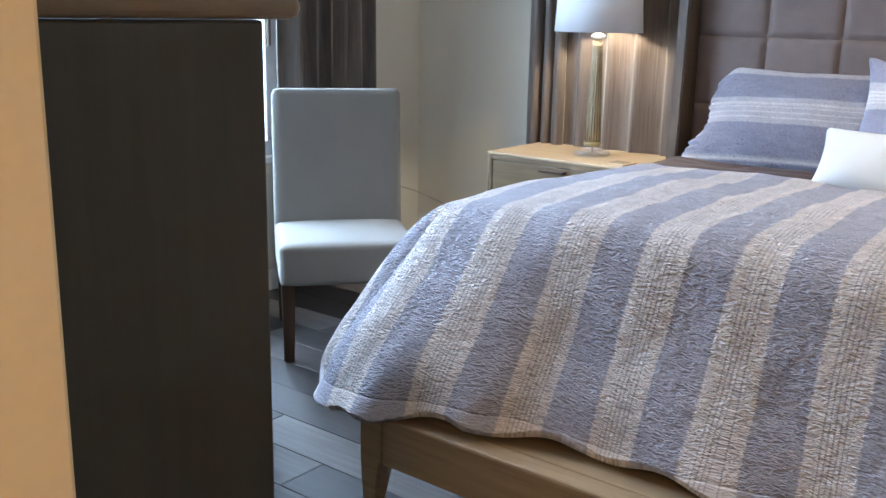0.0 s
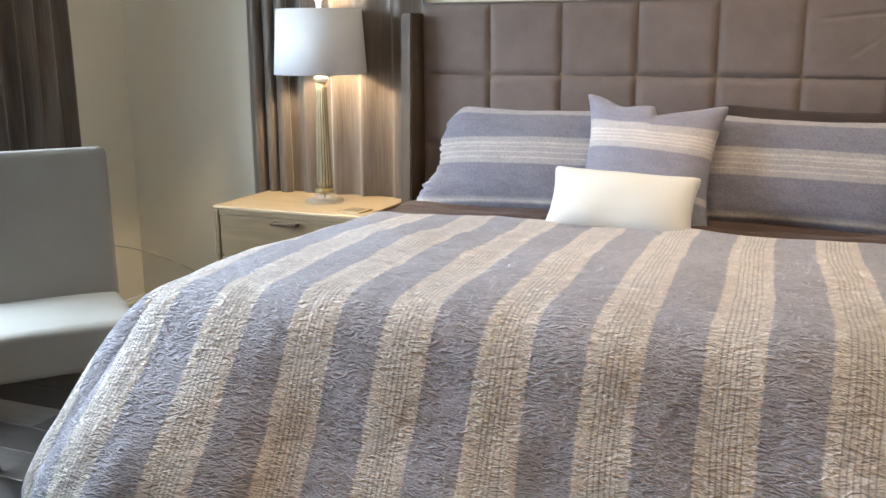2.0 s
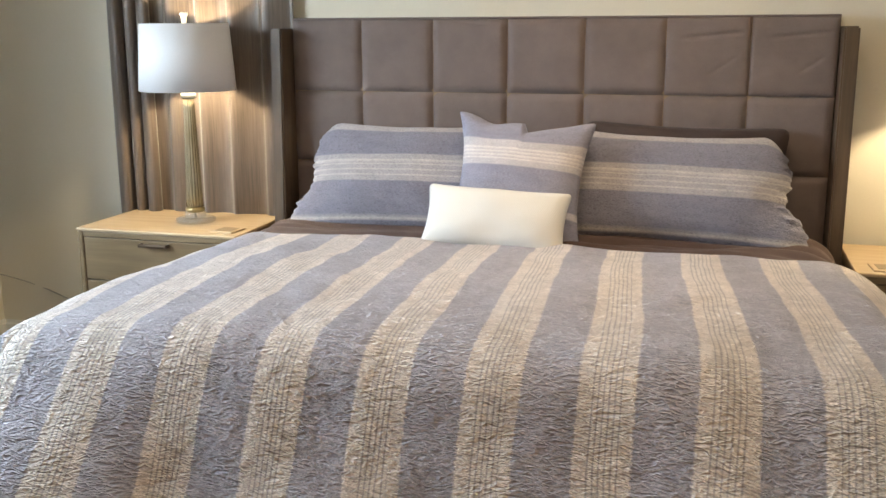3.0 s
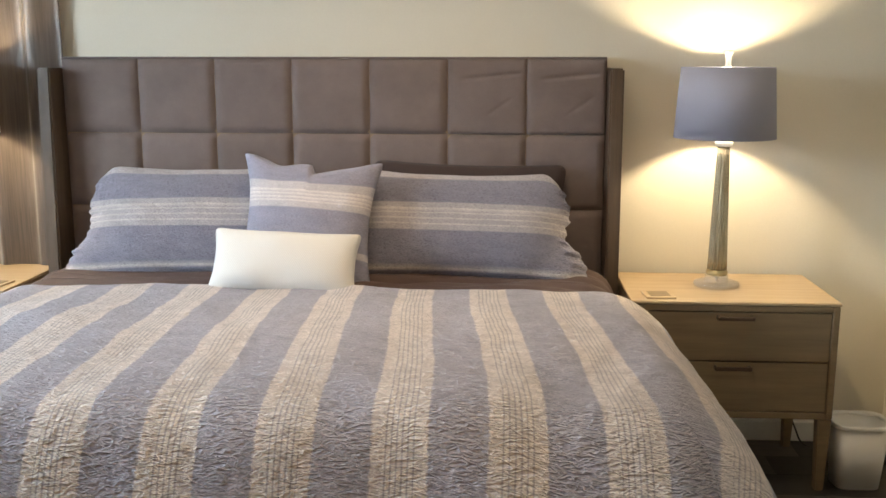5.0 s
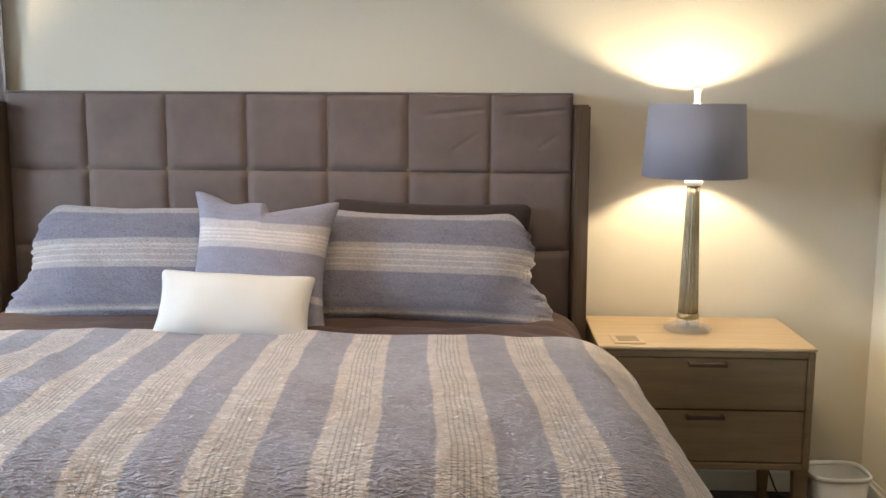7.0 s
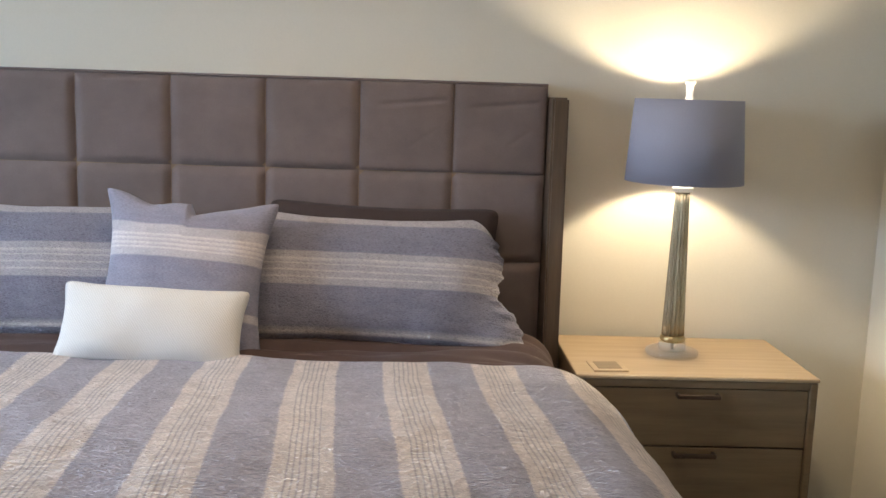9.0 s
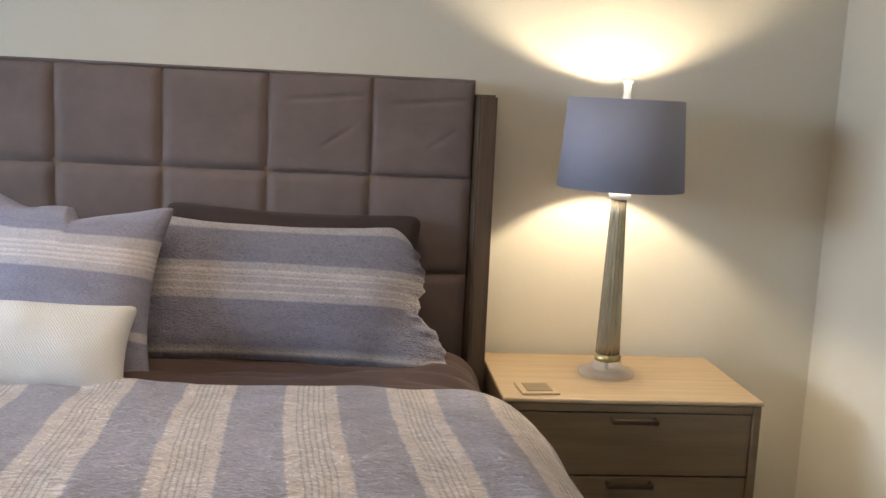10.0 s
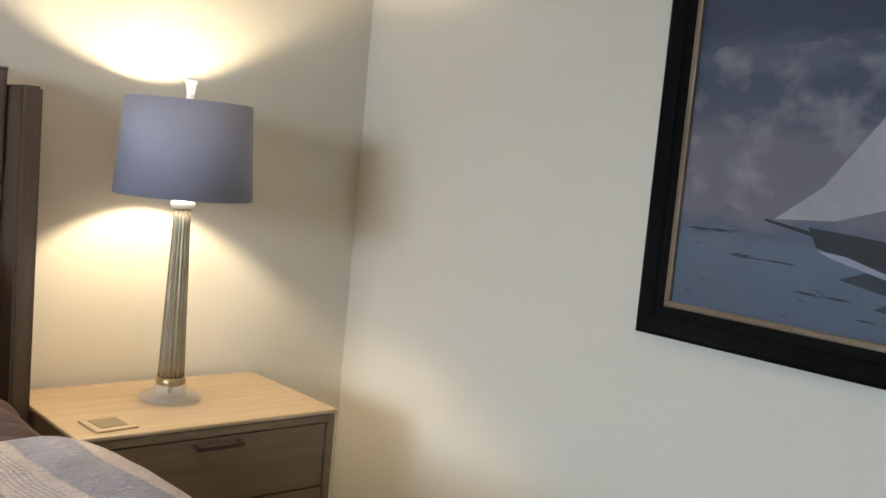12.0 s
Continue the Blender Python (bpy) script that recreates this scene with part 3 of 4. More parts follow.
# duvet: a draped sheet with rounded edges and folds in its skirt
def drape(s, flat, radius, drop=None):
    """How far out and down a cloth lies at arc length s over an edge rounded to radius (across) by drop (down)."""
    drop = drop or radius
    if s <= flat:
        return s, 0.0
    q = (radius + drop) / 2 * math.pi / 2
    if s <= flat + q:
        a = (s - flat) / q * math.pi / 2
        return flat + radius * math.sin(a), drop * (1 - math.cos(a))
    return flat + radius, drop + (s - flat - q)


def duvet():
    top = 0.70
    left, right, vmax = 1.42, 1.56, 1.775
    head = -0.455
    # the foot: level to flat_v, then over a soft edge into a slope that steepens to the hem
    flat_v, steps = 1.16, 400
    slope = [(0.0, 0.0)]
    for k in range(steps):
        q = vmax * (k + 0.5) / steps
        a = radians(57 * ease((q - flat_v) / 0.20) + 4 * ease((q - 1.5) / 0.25))
        slope.append((slope[-1][0] + math.cos(a) * vmax / steps, slope[-1][1] + math.sin(a) * vmax / steps))
    rad_v = slope[-1][0] - flat_v

    def foot(q):
        f = min(steps - 1e-6, q / vmax * steps)
        (y0, z0), (y1, z1) = slope[int(f)], slope[int(f) + 1]
        f -= int(f)
        return y0 + (y1 - y0) * f, z0 + (z1 - z0) * f

    def cloth(u):
        return -left + (left + right) * u

    def rounded(u, v):
        """The cloth's own coordinates, with its foot corners rounded off."""
        s, q, R = cloth(u), v * vmax, 0.36
        lim_s = right if s >= 0 else left
        cx, cy = abs(s) - (lim_s - R), q - (vmax - R)
        if cx > 0 and cy > 0:
            f = max(cx, cy) / math.hypot(cx, cy)
            s, q = math.copysign(lim_s - R + cx * f, s), vmax - R + cy * f
        return s, q

    def place(u, v):
        s, q = rounded(u, v)
        side = 1 if s >= 0 else -1
        if s >= 0:
            flat, rad, fall = 0.945 + 0.025 * min(1.0, q), 0.20, 0.20
        else:
            flat, rad, fall = 0.90 + 0.015 * ease((q - 1.1) / 0.6), 0.18, 0.22
        dx, zx = drape(abs(s), flat, rad, fall)
        dy, zy = foot(q)
        if dx > flat and dy > flat_v:
            ex, ey = (dx - flat) / rad, (dy - flat_v) / rad_v
            k = max(ex, ey) / max(1e-6, math.hypot(ex, ey))
            k = 1 - (1 - k) * 0.45
            dx, dy = flat + rad * ex * k, flat_v + rad_v * ey * k
        down = (zx ** 3 + zy ** 3) ** (1 / 3)
        lim = 0.415 + 0.04 * ease((-s - 0.7) / 0.3) + 0.010 * math.sin(23 * s + 1)
        down += 0.012 * math.sin(7 * s + 3 * q / vmax) * min(1, (zx + zy) * 3)
        hem = max(0.0, down - lim)
        down = min(down, lim)
        skirt = max(0.0, down - 0.15) / 0.3
        wave = 0.012 * math.sin(13 * s + 2) * (zy > zx) + 0.020 * math.sin(11 * q + 1) * (zx >= zy)
        x = side * (dx + skirt * ((0.03 if side > 0 else -0.01) + wave * (zx >= zy)))
        y = head - dy - skirt * (0.02 + wave * (zy > zx))
        # the filling lifts the middle of the cloth towards its foot
        puff = 0.045 * ease((q - 0.05) / 0.8) * (1 - ease(down / 0.25)) * (1 - 0.5 * ease((abs(s) - 0.5) / 0.5))
        lump = 0.011 * fbm(s * 1.9, q * 1.9, 3.1, 3) + 0.007 * fbm(s * 6, q * 6, 1.2, 2)
        z = top - down + puff + (lump + 0.006) * (1 - min(1, skirt)) - 0.014 * math.exp(-(q / 0.03) ** 2)
        x += side * lump * min(1, zx * 4)
        y -= lump * min(1, zy * 4)
        # a pinch of folds at the hanging corner
        corner = min(1, max(0, zx - 0.05) * 3) * min(1, max(0, zy - 0.05) * 3)
        x += side * 0.016 * corner * math.sin(26 * (abs(s) - q))
        y -= 0.016 * corner * math.cos(24 * (abs(s) + q))
        # loose folds where the cloth gathers at its foot corners
        if zy > zx:
            for at, wide, out in ((-0.60, 0.05, 0.035), (-0.74, 0.045, -0.02), (-0.86, 0.05, 0.03), (-0.36, 0.07, 0.015), (0.30, 0.08, 0.012), (0.72, 0.06, 0.018)):
                y -= out * min(1.0, skirt) ** 2 * math.exp(-((s - at + 0.05 * (skirt - 1)) / wide) ** 2)
        # the cloth hangs fuller towards its foot corners
        y -= 0.13 * ease((abs(s) - 0.42) / 0.40) * ease(zy / 0.36)
        # the surplus at the hem turns under
        x -= side * 0.25 * hem * (zx >= zy)
        y += 0.25 * hem * (zy > zx)
        return (x, y, z)

    def uv(u, v):
        """The stripes lie a little askew on the bed."""
        s, q = rounded(u, v)
        return s - 0.078 * ease(q / 1.35), q
    band = 0.055

    def in_hem(u, v):
        c = cloth(u)
        return c < -left + band or c > right - band or v * vmax > vmax - band
    t = thing("duvet", (0, -1.3, 0.7), "puckered duvet with cream and slate-grey stripes on the bed", "duvet")
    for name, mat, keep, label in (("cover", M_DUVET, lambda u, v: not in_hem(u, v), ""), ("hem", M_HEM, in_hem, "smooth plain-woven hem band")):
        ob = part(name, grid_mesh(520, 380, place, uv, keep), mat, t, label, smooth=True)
        ob.matrix_parent_inverse = t.matrix_world.inverted()
        sol = ob.modifiers.new("filling", "SOLIDIFY")
        sol.thickness, sol.offset = 0.024, -1


duvet()


def sheet_fold():
    def place(u, v):
        s = (2 * u - 1) * 1.18
        side = 1 if s >= 0 else -1
        dx, dz = drape(abs(s), 0.90, 0.13)
        z = 0.706 - dz + 0.010 * fbm(s * 3, v * 5, 4.4) + 0.007 * math.sin(v * 22 + s * 1.3 + 2.5 * fbm(s * 2.2, v, 7.7, 2)) + 0.004 * math.sin(v * 47 - s * 2.1 + 3 * fbm(s * 3.1, v, 2.7, 2))
        return (side * dx, -0.12 - 0.40 * v, z - 0.03 * max(0, v - 0.8) * 5)
    ob = part("folded_sheet", grid_mesh(160, 60, place), M_SHEET, smooth=True)
    sol = ob.modifiers.new("thickness", "SOLIDIFY")
    sol.thickness = 0.008
    tagged(ob, "brown top sheet showing above the duvet", "sheet")


sheet_fold()


def pillow(name, w, h, t, material, m, label, ears=0.03, droop=0.0, flange=0.0, seed=0, waist=0.05, category="pillow", n=36, power=0.5, notch=0.0):
    def side(sign):
        def place(u, v):
            a, c = 2 * u - 1, 2 * v - 1
            k = max(0.0, (1 - abs(a) ** 2.6) * (1 - abs(c) ** 2.6))
            x = w / 2 * a * (1 - waist * (1 - c * c) * abs(a)) + ears * a * abs(a) ** 3 * abs(c) ** 3
            z = h / 2 * c * (1 - waist * (1 - a * a) * abs(c)) + ears * c * abs(a) ** 3 * abs(c) ** 3
            tip = 1 - 0.055 * abs(a * c) ** 12
            x, z = x * tip, z * tip
            y = sign * ((t / 2) * k ** power + 0.007 * (1 - max(abs(a), abs(c)) ** 24))
            x *= 1 - droop * 0.5 * (c + 1) ** 2 / 2 + 0.5 * droop * max(0, -c)
            z -= droop * 0.55 * h * max(0, abs(a) - 0.72) ** 1.5 * (c + 1)
            if flange:
                x += math.copysign(0.012, a) * abs(a) ** 5 * math.sin(6.0 * c - 0.9) + 0.012 * a * abs(a) ** 8 * fbm(c * 3.2, a, seed, 2)
            if notch and c > 0:
                z -= notch * c ** 4 * (ease((a + 0.03) / 0.07) * math.exp(-max(0.0, a) / 0.40) + 0.40 * math.exp(-((a + 0.50) / 0.22) ** 2))
                y += sign * 0.01 * c ** 4 * math.exp(-((a + 0.2) / 0.2) ** 2)
                x -= 0.012 * c ** 8 * max(0.0, -a) ** 6
            if flange and c > 0:
                z -= 0.055 * max(0.0, (abs(a) - 0.82) / 0.18) ** 2 * c ** 5
            rip = fbm(x * 6 + seed, z * 6, seed * 1.7, 3)
            edge = max(abs(a), abs(c))
            if flange:
                frill = max(0.0, abs(a) - 0.86) / 0.14
                x += 0.011 * frill * fbm(c * 9 + seed, a * 2, 5.0, 2)
                y += 0.016 * frill * fbm(c * 11 + seed, a * 3, 9.0, 2)
            y += sign * 0.012 * rip * k ** 0.3
            if flange:
                y += flange * math.sin(30 * x + seed) * max(0, edge - 0.9) * 4 + flange * math.sin(34 * z + seed) * max(0, edge - 0.9) * 4
            return (x, -y, z)
        return place
    uv = lambda u, v: (u * w, v)
    bm = grid_mesh(n, n, side(1), uv)
    bm2 = grid_mesh(n, n, side(-1), uv)
    bmesh.ops.reverse_faces(bm2, faces=bm2.faces[:])
    joined(bm, bm2)
    bmesh.ops.remove_doubles(bm, verts=bm.verts[:], dist=0.0004)
    bm.normal_update()
    for e in bm.edges:
        if len(e.link_faces) == 2 and e.calc_face_angle(0.0) > radians(80):
            e.smooth = False
    ob = part(name, bm, material, smooth=True)
    ob.matrix_world = m
    return tagged(ob, label, category)


pillow("pillow", 0.70, 0.42, 0.09, M_DARKPIL, pose(0.508, -0.052, 0.880, -5, 1.2, 0), "dark brown pillow behind the striped shams", 0.006, seed=2)
pillow("pillow", 0.92, 0.40, 0.17, M_SHAM, pose(-0.43, -0.165, 0.882, -19, -0.5, 1), "king pillow sham with slate and cream bands", 0.02, 0.16, 0.010, seed=1, n=84)
pillow("pillow", 0.90, 0.39, 0.17, M_SHAM, pose(0.455, -0.165, 0.874, -19, 1.0, -1), "king pillow sham with slate and cream bands", 0.02, 0.16, 0.010, seed=3, n=84)
pillow("cushion", 0.44, 0.43, 0.17, M_CUSHION, pose(-0.025, -0.315, 0.907, -20, 3.6, 0), "square striped cushion leaning on the pillows", 0.026, seed=4, category="cushion", waist=0.06, n=72, notch=0.040)
pillow("lumbar_pillow", 0.48, 0.215, 0.14, M_WHITEPIL, pose(-0.080, -0.452, 0.795, -30, 2.2, 0), "small plush white lumbar pillow on the bed", 0.012, seed=6, category="pillow", waist=0.03)


# ---------------------------------------------------------------- nightstands
NS_TOP, NS_HW, NS_F, NS_B = 0.667, 0.345, -0.362, 0.085


def nightstand(label):
    t = thing("nightstand", (0, 0, 0), label, "nightstand", "bedside tables")
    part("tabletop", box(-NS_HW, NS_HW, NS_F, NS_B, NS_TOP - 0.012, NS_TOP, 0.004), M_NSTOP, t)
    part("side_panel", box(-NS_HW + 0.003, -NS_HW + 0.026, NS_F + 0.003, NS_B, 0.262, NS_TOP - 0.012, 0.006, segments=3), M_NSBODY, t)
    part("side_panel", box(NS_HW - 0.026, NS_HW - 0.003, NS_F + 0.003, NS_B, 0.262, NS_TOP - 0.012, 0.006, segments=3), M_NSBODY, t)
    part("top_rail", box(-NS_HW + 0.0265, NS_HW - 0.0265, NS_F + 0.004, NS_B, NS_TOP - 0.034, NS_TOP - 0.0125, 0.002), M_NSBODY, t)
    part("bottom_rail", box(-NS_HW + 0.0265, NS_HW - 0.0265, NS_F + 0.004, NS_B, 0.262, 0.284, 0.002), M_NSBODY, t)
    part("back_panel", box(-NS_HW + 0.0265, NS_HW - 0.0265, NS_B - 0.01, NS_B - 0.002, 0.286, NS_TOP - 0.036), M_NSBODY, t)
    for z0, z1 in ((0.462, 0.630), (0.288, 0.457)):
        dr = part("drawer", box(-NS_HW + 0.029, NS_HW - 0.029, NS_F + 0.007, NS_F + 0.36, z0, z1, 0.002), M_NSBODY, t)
        hb = box(-0.061, 0.061, NS_F - 0.022, NS_F - 0.012, z1 - 0.023, z1 - 0.010, 0.003)
        hb = box(-0.061, -0.052, NS_F - 0.016, NS_F + 0.008, z1 - 0.023, z1 - 0.010, 0.002, bm=hb)
        hb = box(0.052, 0.061, NS_F - 0.016, NS_F + 0.008, z1 - 0.023, z1 - 0.010, 0.002, bm=hb)
        part("handle", hb, M_BRONZE, dr, "slim bronze bar handle")
    for sx in (-1, 1):
        for y in (NS_F + 0.03, NS_B - 0.03):
            leg = part("leg", taper_leg(0.046, 0.030, 0.262), M_NSBODY, t)
            leg.location = (sx * (NS_HW - 0.026), y, 0)
    return t


ns = nightstand("oak nightstand with two drawers beside the bed")
ns.matrix_world = pose(1.408, 0, 0)
copy_thing(ns, pose(-1.434, 0, 0))


# ---------------------------------------------------------------- table lamps
def table_lamp(label, cloth, r0=0.172, r1=0.156, shade_top=0.763):
    t = thing("table_lamp", (0, 0, 0), label, "table lamp", "bedside lamps")
    part("base", lathe([(0.078, 0.0), (0.079, 0.004), (0.079, 0.011), (0.077, 0.014)], 48), M_ACRYL, t, "clear acrylic base plate", True)
    part("base_block", lathe([(0.040, 0.0145), (0.041, 0.018), (0.041, 0.036), (0.039, 0.039)], 40), M_ACRYL, t, "clear acrylic disc", True)
    part("stem", lathe([(0.005, 0.015), (0.005, 0.04)], 12), M_NICKEL, t)
    collar = lathe([(0.030, 0.039), (0.037, 0.042), (0.039, 0.050), (0.036, 0.058), (0.031, 0.060)], 48, 0.06, 16)
    part("collar", collar, M_GOLD, t, "beaded champagne metal ring", True)
    prof = [(0.034 - 0.013 * k / 12, 0.060 + 0.432 * k / 12) for k in range(13)]
    part("column", lathe(prof, 96, 0.10, 16), M_COLUMN, t, "tapered fluted column", True)
    part("cap", lathe([(0.020, 0.492), (0.028, 0.496), (0.031, 0.504), (0.028, 0.512), (0.017, 0.516), (0.012, 0.530)], 32), M_CAP, t, smooth=True)
    part("socket", lathe([(0.012, 0.530), (0.015, 0.540), (0.015, 0.611), (0.009, 0.626)], 24), M_GOLD, t, smooth=True)
    part("bulb", lathe([(0.008, 0.626), (0.012, 0.638), (0.020, 0.648), (0.025, 0.662), (0.022, 0.674), (0.012, 0.681), (0.003, 0.683)], 20), M_BULB, t, smooth=True)
    b = bmesh.new()
    rings = []
    for r, z in ((r0, 0.523), (r1, shade_top), (r1 - 0.002, shade_top), (r0 - 0.002, 0.523)):
        rings.append([b.verts.new((r * math.cos(2 * math.pi * i / 64), r * math.sin(2 * math.pi * i / 64), z)) for i in range(64)])
    for k in range(4):
        p, q = rings[k], rings[(k + 1) % 4]
        for i in range(64):
            b.faces.new((p[i], p[(i + 1) % 64], q[(i + 1) % 64], q[i]))
    part("shade", b, cloth, t, "drum shade of pale linen", True)
    hp = lathe([(0.003, 0.683), (0.003, 0.761)], 10)
    for a in range(3):
        c, s = math.cos(a * 2.094), math.sin(a * 2.094)
        sp = box(0, 0.15, -0.002, 0.002, 0.744, 0.748)
        bmesh.ops.rotate(sp, verts=sp.verts, cent=(0, 0, 0), matrix=Matrix.Rotation(a * 2.094, 3, "Z"))
        joined(hp, sp)
    part("harp", hp, M_NICKEL, t)
    part("finial", lathe([(0.010, 0.758), (0.011, 0.768), (0.009, 0.775), (0.011, 0.805), (0.016, 0.810), (0.016, 0.817), (0.010, 0.820)], 24), M_CAP, t, "white finial", True)
    return t


_bm = Mat("lit_bulb", 0.3)
_bm.b.inputs["Emission Color"].default_value = (1.0, 0.88, 0.64, 1)
_bm.b.inputs["Emission Strength"].default_value = 840.0
M_BULB = _bm.m
tl = table_lamp("lit table lamp with drum shade on a nightstand", M_SHADE)
tl.matrix_world = pose(1.393, LAMP_Y, NS_TOP)
wide_lamp = table_lamp("lit table lamp with wide drum shade on a nightstand", M_DAYLITSHADE, 0.187, 0.170, 0.777)
wide_lamp.matrix_world = pose(-1.390, LAMP_Y, NS_TOP)


def coaster(at, turn):
    t = thing("coaster", at, "square coaster with a pale rim on the nightstand", "coaster", turn=turn)
    part("plate", box(-0.05, 0.05, -0.05, 0.05, 0, 0.006, 0.002), M_NSTOP, t)
    part("inlay", box(-0.034, 0.034, -0.034, 0.034, 0.0062, 0.0075, 0.0005), M_NSBODY, t, "brown inlay")


coaster((1.165, -0.285, NS_TOP), 4)
coaster((-1.17, -0.27, NS_TOP), -6)


# ---------------------------------------------------------------- wastebasket and cords
def wastebasket():
    t = thing("wastebasket", (1.870, -0.27, 0), "white plastic wastebasket beside the nightstand", "wastebasket")

    def ring(b, w, d, z):
        pts = []
        for i in range(48):
            a = 2 * math.pi * i / 48
            c, s = math.cos(a), math.sin(a)
            k = (abs(c) ** 4 + abs(s) ** 4) ** -0.25
            pts.append(b.verts.new((w / 2 * c * k, d / 2 * s * k, z)))
        return pts
    b = bmesh.new()
    rs = [ring(b, 0.150, 0.120, 0.0), ring(b, 0.190, 0.158, 0.222), ring(b, 0.185, 0.153, 0.222), ring(b, 0.146, 0.116, 0.006)]
    for p, q in zip(rs, rs[1:]):
        for i in range(48):
            b.faces.new((p[i], p[(i + 1) % 48], q[(i + 1) % 48], q[i]))
    b.faces.new(rs[0][::-1])
    b.faces.new(rs[-1])
    part("bucket", b, M_BIN, t, smooth=True)
    b = bmesh.new()
    rs = [ring(b, 0.184, 0.152, 0.222), ring(b, 0.198, 0.166, 0.222), ring(b, 0.202, 0.170, 0.226), ring(b, 0.202, 0.170, 0.233),
          ring(b, 0.196, 0.164, 0.237), ring(b, 0.188, 0.156, 0.235), ring(b, 0.184, 0.152, 0.229)]
    for p, q in zip(rs, rs[1:] + rs[:1]):
        for i in range(48):
            b.faces.new((p[i], p[(i + 1) % 48], q[(i + 1) % 48], q[i]))
    part("rim", b, M_BIN, t, smooth=True)


wastebasket()
tagged(tube("power_cord", [(1.70, 0.095, 0.28), (1.742, 0.097, 0.14), (1.77, 0.090, 0.06), (1.80, 0.06, 0.0045), (1.92, 0.02, 0.0045)], 0.0035, M_CORD), "thin black lamp cord under the nightstand", "cord")
tagged(tube("power_cord", [(1.96, -0.06, 0.005), (2.03, -0.10, 0.005), (2.075, -0.17, 0.005), (2.06, -0.32, 0.005)], 0.004, M_CORD), "black cord lying on the floor by the wall", "cord")
tagged(tube("power_cord", [(2.04, -0.03, 0.005), (2.075, -0.11, 0.055), (2.090, -0.20, 0.12), (2.094, -0.28, 0.184), (2.098, -0.36, 0.29)], 0.0035, M_CLEARCORD), "thin pale cord hanging down the corner wall", "cord")
tagged(tube("power_cord", [(-2.562, -0.20, 0.40), (-2.556, -0.05, 0.37), (-2.46, 0.10, 0.30), (-2.2, 0.108, 0.22), (-1.95, 0.10, 0.12)], 0.003, M_CLEARCORD), "thin pale cord along the corner wall", "cord")


# ---------------------------------------------------------------- dining chairs
def parsons_chair(label):
    """Front towards -y; origin on the floor, at the middle of the front edge."""
    t = thing("parsons_chair", (0, 0, 0), label, "chair", "chairs by the window")
    w, d = 0.515, 0.62

    def pad(x0, x1, y0, y1, z0, z1, radius, tilt=0.0, pivot=0.0, crown=0.0):
        b = bmesh.new()
        bmesh.ops.create_cube(b, size=2)
        bmesh.ops.subdivide_edges(b, edges=b.edges[:], cuts=15, use_grid_fill=True)
        lo, hi = Vector((x0, y0, z0)), Vector((x1, y1, z1))
        mid, half = (lo + hi) / 2, (hi - lo) / 2
        for q in b.verts:
            p = Vector([math.copysign(abs(c) ** 0.6, c) * h for c, h in zip(q.co, half)])
            inner = Vector([max(-h + radius, min(h - radius, c)) for c, h in zip(p, half)])
            d = p - inner
            top = inner + d.normalized() * radius if d.length > 1e-6 else p
            if crown and q.co.z > 0.99:
                top.z += crown * (1 - q.co.x ** 2) * (1 - q.co.y ** 2)
            q.co = mid + top
        bmesh.ops.rotate(b, verts=b.verts, cent=(0, pivot, z0), matrix=Matrix.Rotation(tilt, 3, "X"))
        return b

    part("seat", pad(-w / 2, w / 2, 0.0, d - 0.09, 0.29, 0.442, 0.022, -0.03, 0.0, 0.012), M_CHAIR, t, smooth=True)
    part("backrest", pad(-w / 2, w / 2, d - 0.17, d - 0.085, 0.29, 0.955, 0.024, -0.10, d - 0.1), M_CHAIR, t, smooth=True)
    for sx in (-1, 1):
        leg = part("leg", taper_leg(0.048, 0.038, 0.30), M_LEG, t)
        leg.location = (sx * (w / 2 - 0.03), 0.035, 0)
        leg = part("leg", taper_leg(0.046, 0.036, 0.30, (0, 0.05)), M_LEG, t)
        leg.location = (sx * (w / 2 - 0.03), d - 0.15, 0)
    return t


def chair_pose(corner, facing):
    """The pose that puts the chair's front corner (its own -x side) at a floor point, facing along a direction."""
    f = Vector((facing[0], facing[1], 0)).normalized()
    turn = math.degrees(math.atan2(f.y, f.x)) + 90
    r = Matrix.Rotation(radians(turn), 3, "Z")
    o = Vector((corner[0], corner[1], 0)) - r @ Vector((-0.22, 0.035, 0))
    return pose(o.x, o.y, 0, 0, 0, turn)


ch = parsons_chair("off-white upholstered parsons chair with dark wooden legs")
ch.matrix_world = chair_pose((-1.81, -1.515), (0.766, -0.643))
copy_thing(ch, chair_pose((-1.46, -2.12), (0.73, 0.68)) @ pose(0, 0, 0))


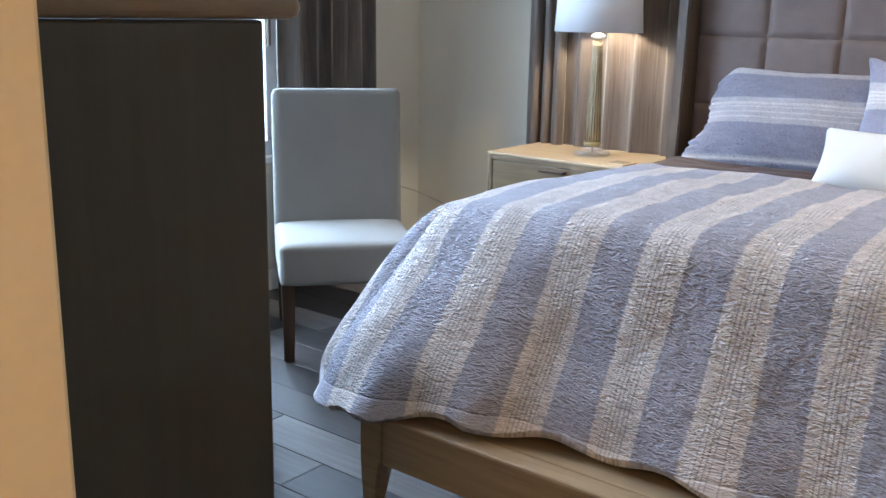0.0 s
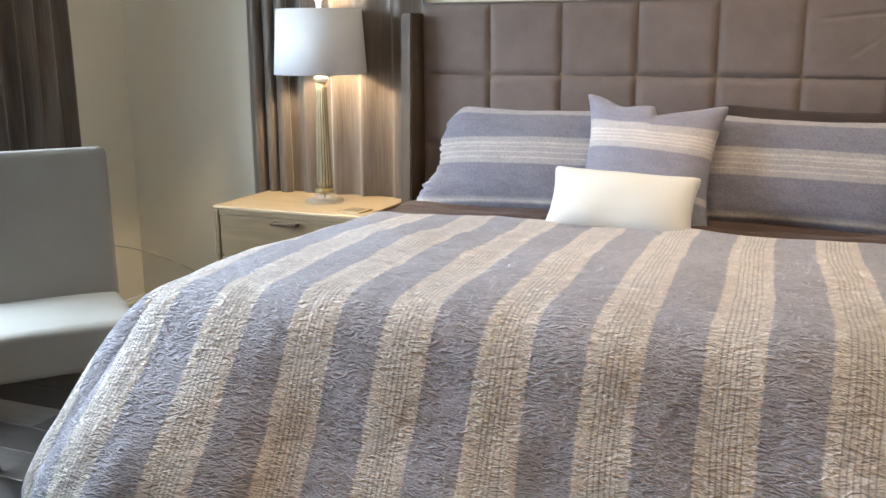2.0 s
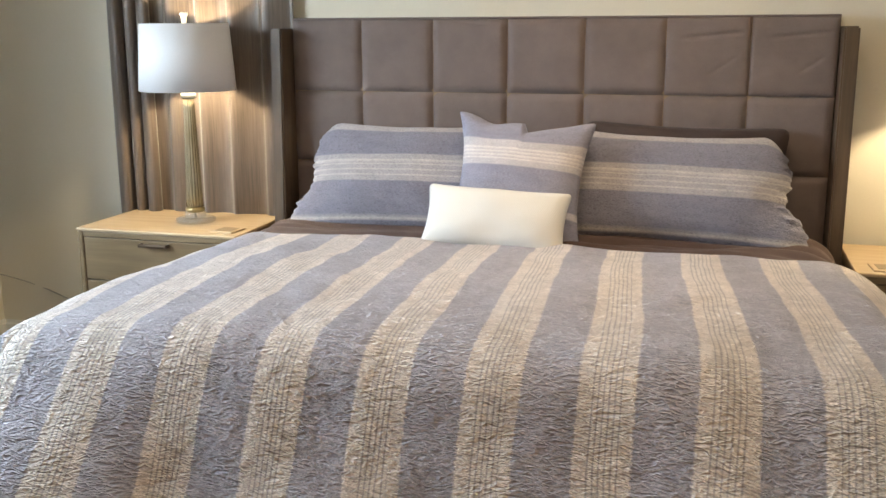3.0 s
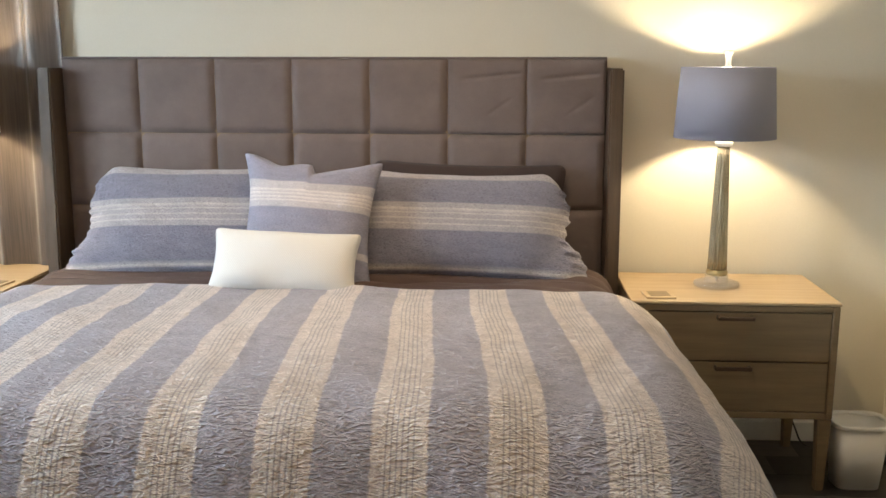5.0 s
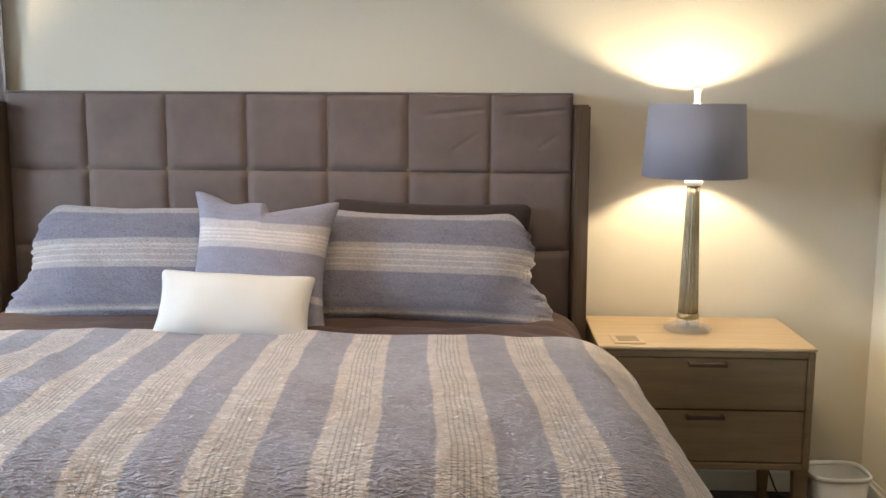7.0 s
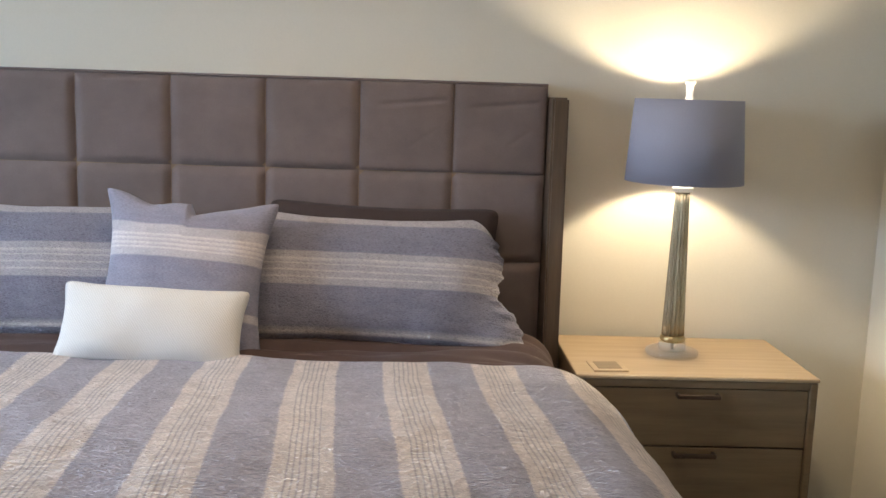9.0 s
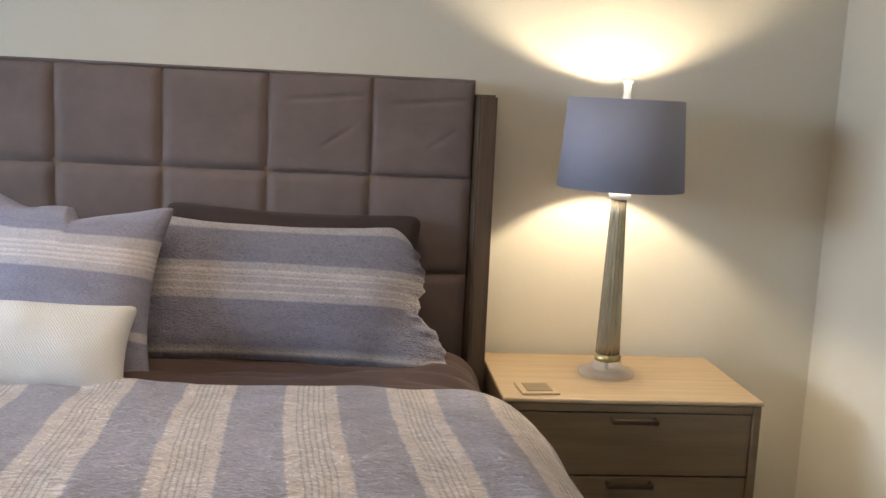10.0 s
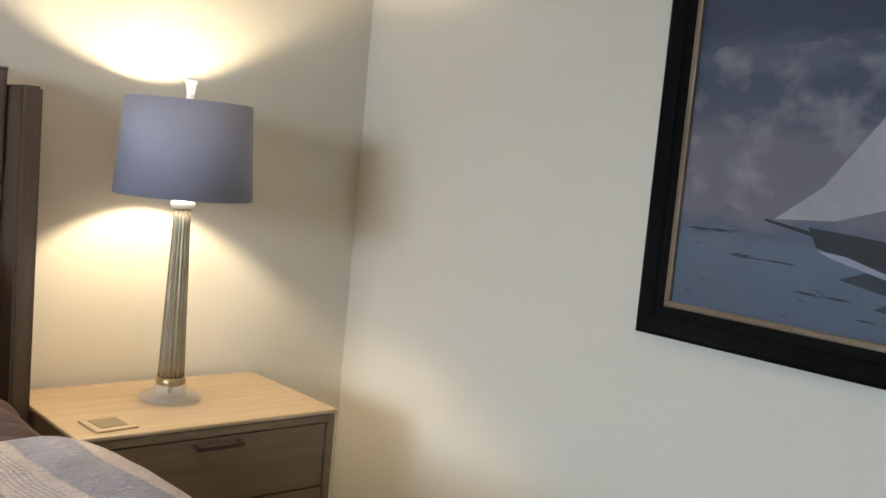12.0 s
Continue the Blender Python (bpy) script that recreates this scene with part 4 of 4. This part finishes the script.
# ---------------------------------------------------------------- tall dresser by the door
def dresser():
    t = thing("dresser", (-0.149, -3.067, 0), "tall dark brown wooden dresser beside the doorway", "dresser")
    W, D, HH = 0.96, 0.50, 1.256
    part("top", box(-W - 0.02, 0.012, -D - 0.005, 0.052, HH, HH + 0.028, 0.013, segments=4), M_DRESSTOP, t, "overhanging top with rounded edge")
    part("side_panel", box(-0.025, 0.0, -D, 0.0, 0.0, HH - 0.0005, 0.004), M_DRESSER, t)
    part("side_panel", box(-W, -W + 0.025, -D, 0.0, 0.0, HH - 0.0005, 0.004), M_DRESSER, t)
    part("back_panel", box(-W + 0.0255, -0.0255, -D, -D + 0.01, 0.05, HH - 0.001), M_DRESSER, t)
    part("bottom_rail", box(-W + 0.0255, -0.0255, -D + 0.011, -0.012, 0.05, 0.08, 0.002), M_DRESSER, t)
    n = 5
    for i in range(n):
        z0 = 0.085 + i * (HH - 0.09) / n
        dr = part("drawer", box(-W + 0.028, -0.028, -0.4, 0.002, z0, z0 + (HH - 0.09) / n - 0.006, 0.003), M_DRESSER, t)
        for hx in (-W * 0.72, -W * 0.28):
            kn = lathe([(0.006, 0.0), (0.006, 0.012), (0.014, 0.016), (0.014, 0.024), (0.008, 0.028)], 16)
            bmesh.ops.rotate(kn, verts=kn.verts, cent=(0, 0, 0), matrix=Matrix.Rotation(radians(-90), 3, "X"))
            bmesh.ops.translate(kn, verts=kn.verts, vec=(hx, 0.002, z0 + 0.11))
            part("knob", kn, M_NICKEL, dr, "metal knob", True)


dresser()


# ---------------------------------------------------------------- framed painting
def painting():
    """Hangs on the east wall; u runs from its far edge towards the door."""
    y0, z0, W, HH, fr = -1.040, 0.995, 1.24, 1.02, 0.068
    t = thing("painting", (X1, y0, z0), "black framed oil painting of a sailing ship at sea", "painting")

    def bar(name, u0, u1, v0, v1, d0, d1, mat, bevel=0.006, label=""):
        part(name, box(-d1, -d0, -u1, -u0, v0, v1, bevel), mat, t, label)
    def mitre(name, corners):
        """A frame side between two outer and two inner corners, its face sloping in to the canvas."""
        b = bmesh.new()
        (a0, b0), (a1, b1), (c1, d1), (c0, d0) = corners
        rows = []
        for k, depth in ((0.0, 0.002), (0.0, 0.026), (0.14, 0.034), (0.62, 0.030), (0.70, 0.024), (1.0, 0.021), (1.0, 0.002)):
            rows.append([b.verts.new((-depth, -(p + (q - p) * k), m_ + (n_ - m_) * k)) for p, q, m_, n_ in ((a0, c0, b0, d0), (a1, c1, b1, d1))])
        for p, q in zip(rows, rows[1:]):
            b.faces.new((p[0], p[1], q[1], q[0]))
        for e in (0, 1):
            b.faces.new([w_[e] for w_ in rows])
        b.faces.new((rows[-1][0], rows[-1][1], rows[0][1], rows[0][0]))
        bmesh.ops.recalc_face_normals(b, faces=b.faces)
        part(name, b, M_FRAME, t)
    mitre("frame_bottom", [(0, 0), (W, 0), (W - fr, fr), (fr, fr)])
    mitre("frame_top", [(0, HH), (W, HH), (W - fr, HH - fr), (fr, HH - fr)])
    mitre("frame_side", [(0, 0), (0, HH), (fr, HH - fr), (fr, fr)])
    mitre("frame_side", [(W, 0), (W, HH), (W - fr, HH - fr), (W - fr, fr)])
    g = fr + 0.014
    bar("fillet", fr, W - fr, fr, g, 0.002, 0.026, M_FILLET, 0.003, "bronze inner edge")
    bar("fillet", fr, W - fr, HH - g, HH - fr, 0.002, 0.026, M_FILLET, 0.003, "bronze inner edge")
    bar("fillet", fr, g, g, HH - g, 0.002, 0.026, M_FILLET, 0.003, "bronze inner edge")
    bar("fillet", W - g, W - fr, g, HH - g, 0.002, 0.026, M_FILLET, 0.003, "bronze inner edge")
    cw, chh = W - 2 * g, HH - 2 * g
    cv = grid_mesh(2, 2, lambda u, v: (-0.016, -(g + cw * u), g + chh * v), lambda u, v: (u, v))
    bmesh.ops.reverse_faces(cv, faces=cv.faces[:])
    part("canvas", cv, M_PAINTING, t, "brushed blue-grey sea and sky")

    def patch(name, pts, mat, d):
        b = bmesh.new()
        f = b.faces.new([b.verts.new((-d, -(g + cw * u), g + chh * v)) for u, v in pts])
        part(name, b, mat, t)
    patch("swell", [(0.30, 0.185), (0.40, 0.15), (0.35, 0.125), (0.46, 0.10), (0.42, 0.07), (0.55, 0.05), (0.60, 0.0), (1.0, 0.0), (1.0, 0.19), (0.74, 0.20)], M_SWELL, 0.0170)
    patch("hull", [(0.28, 0.235), (0.30, 0.19), (0.38, 0.17), (0.70, 0.13), (0.74, 0.20), (0.60, 0.20), (0.40, 0.225)], M_HULL, 0.0172)
    patch("bowsprit", [(0.19, 0.238), (0.30, 0.212), (0.30, 0.222), (0.19, 0.244)], M_HULL, 0.0174)
    patch("sail", [(0.21, 0.245), (0.30, 0.33), (0.40, 0.50), (0.46, 0.66), (0.48, 0.40), (0.44, 0.30), (0.33, 0.255)], M_SAIL, 0.0176)
    patch("sail", [(0.47, 0.26), (0.48, 0.70), (0.56, 0.86), (0.68, 0.70), (0.70, 0.28)], M_SAIL, 0.0178)
    patch("foam", [(0.30, 0.185), (0.36, 0.178), (0.44, 0.150), (0.60, 0.12), (0.44, 0.138), (0.33, 0.170)], M_FOAM, 0.018)


painting()


# ---------------------------------------------------------------- floor planks
def planks():
    rng = random.Random(11)
    wide, length = 0.165, 1.22
    meshes = {}
    y_start = -1.70 + wide * 11
    y = y_start
    while y > HALL_Y:
        x = X0 - rng.uniform(0.0, length)
        while x < X1:
            a, b_ = max(x, X0), min(x + length, X1)
            c, d_ = max(y - wide, HALL_Y), min(y, Y1)
            if b_ - a > 0.03 and d_ - c > 0.02:
                key = (round(b_ - a, 3), round(d_ - c, 3))
                if key not in meshes:
                    l, w_ = key
                    me = mesh_of("plank", box(-l / 2 + 0.0008, l / 2 - 0.0008, -w_ / 2 + 0.0008, w_ / 2 - 0.0008, -0.012, 0.0, 0.0012, segments=1))
                    me.materials.append(M_PLANK)
                    meshes[key] = me
                p = new("plank", meshes[key])
                p.parent = floor
                p.location = ((a + b_) / 2, (c + d_) / 2, 0)
            x += length
        y -= wide


planks()
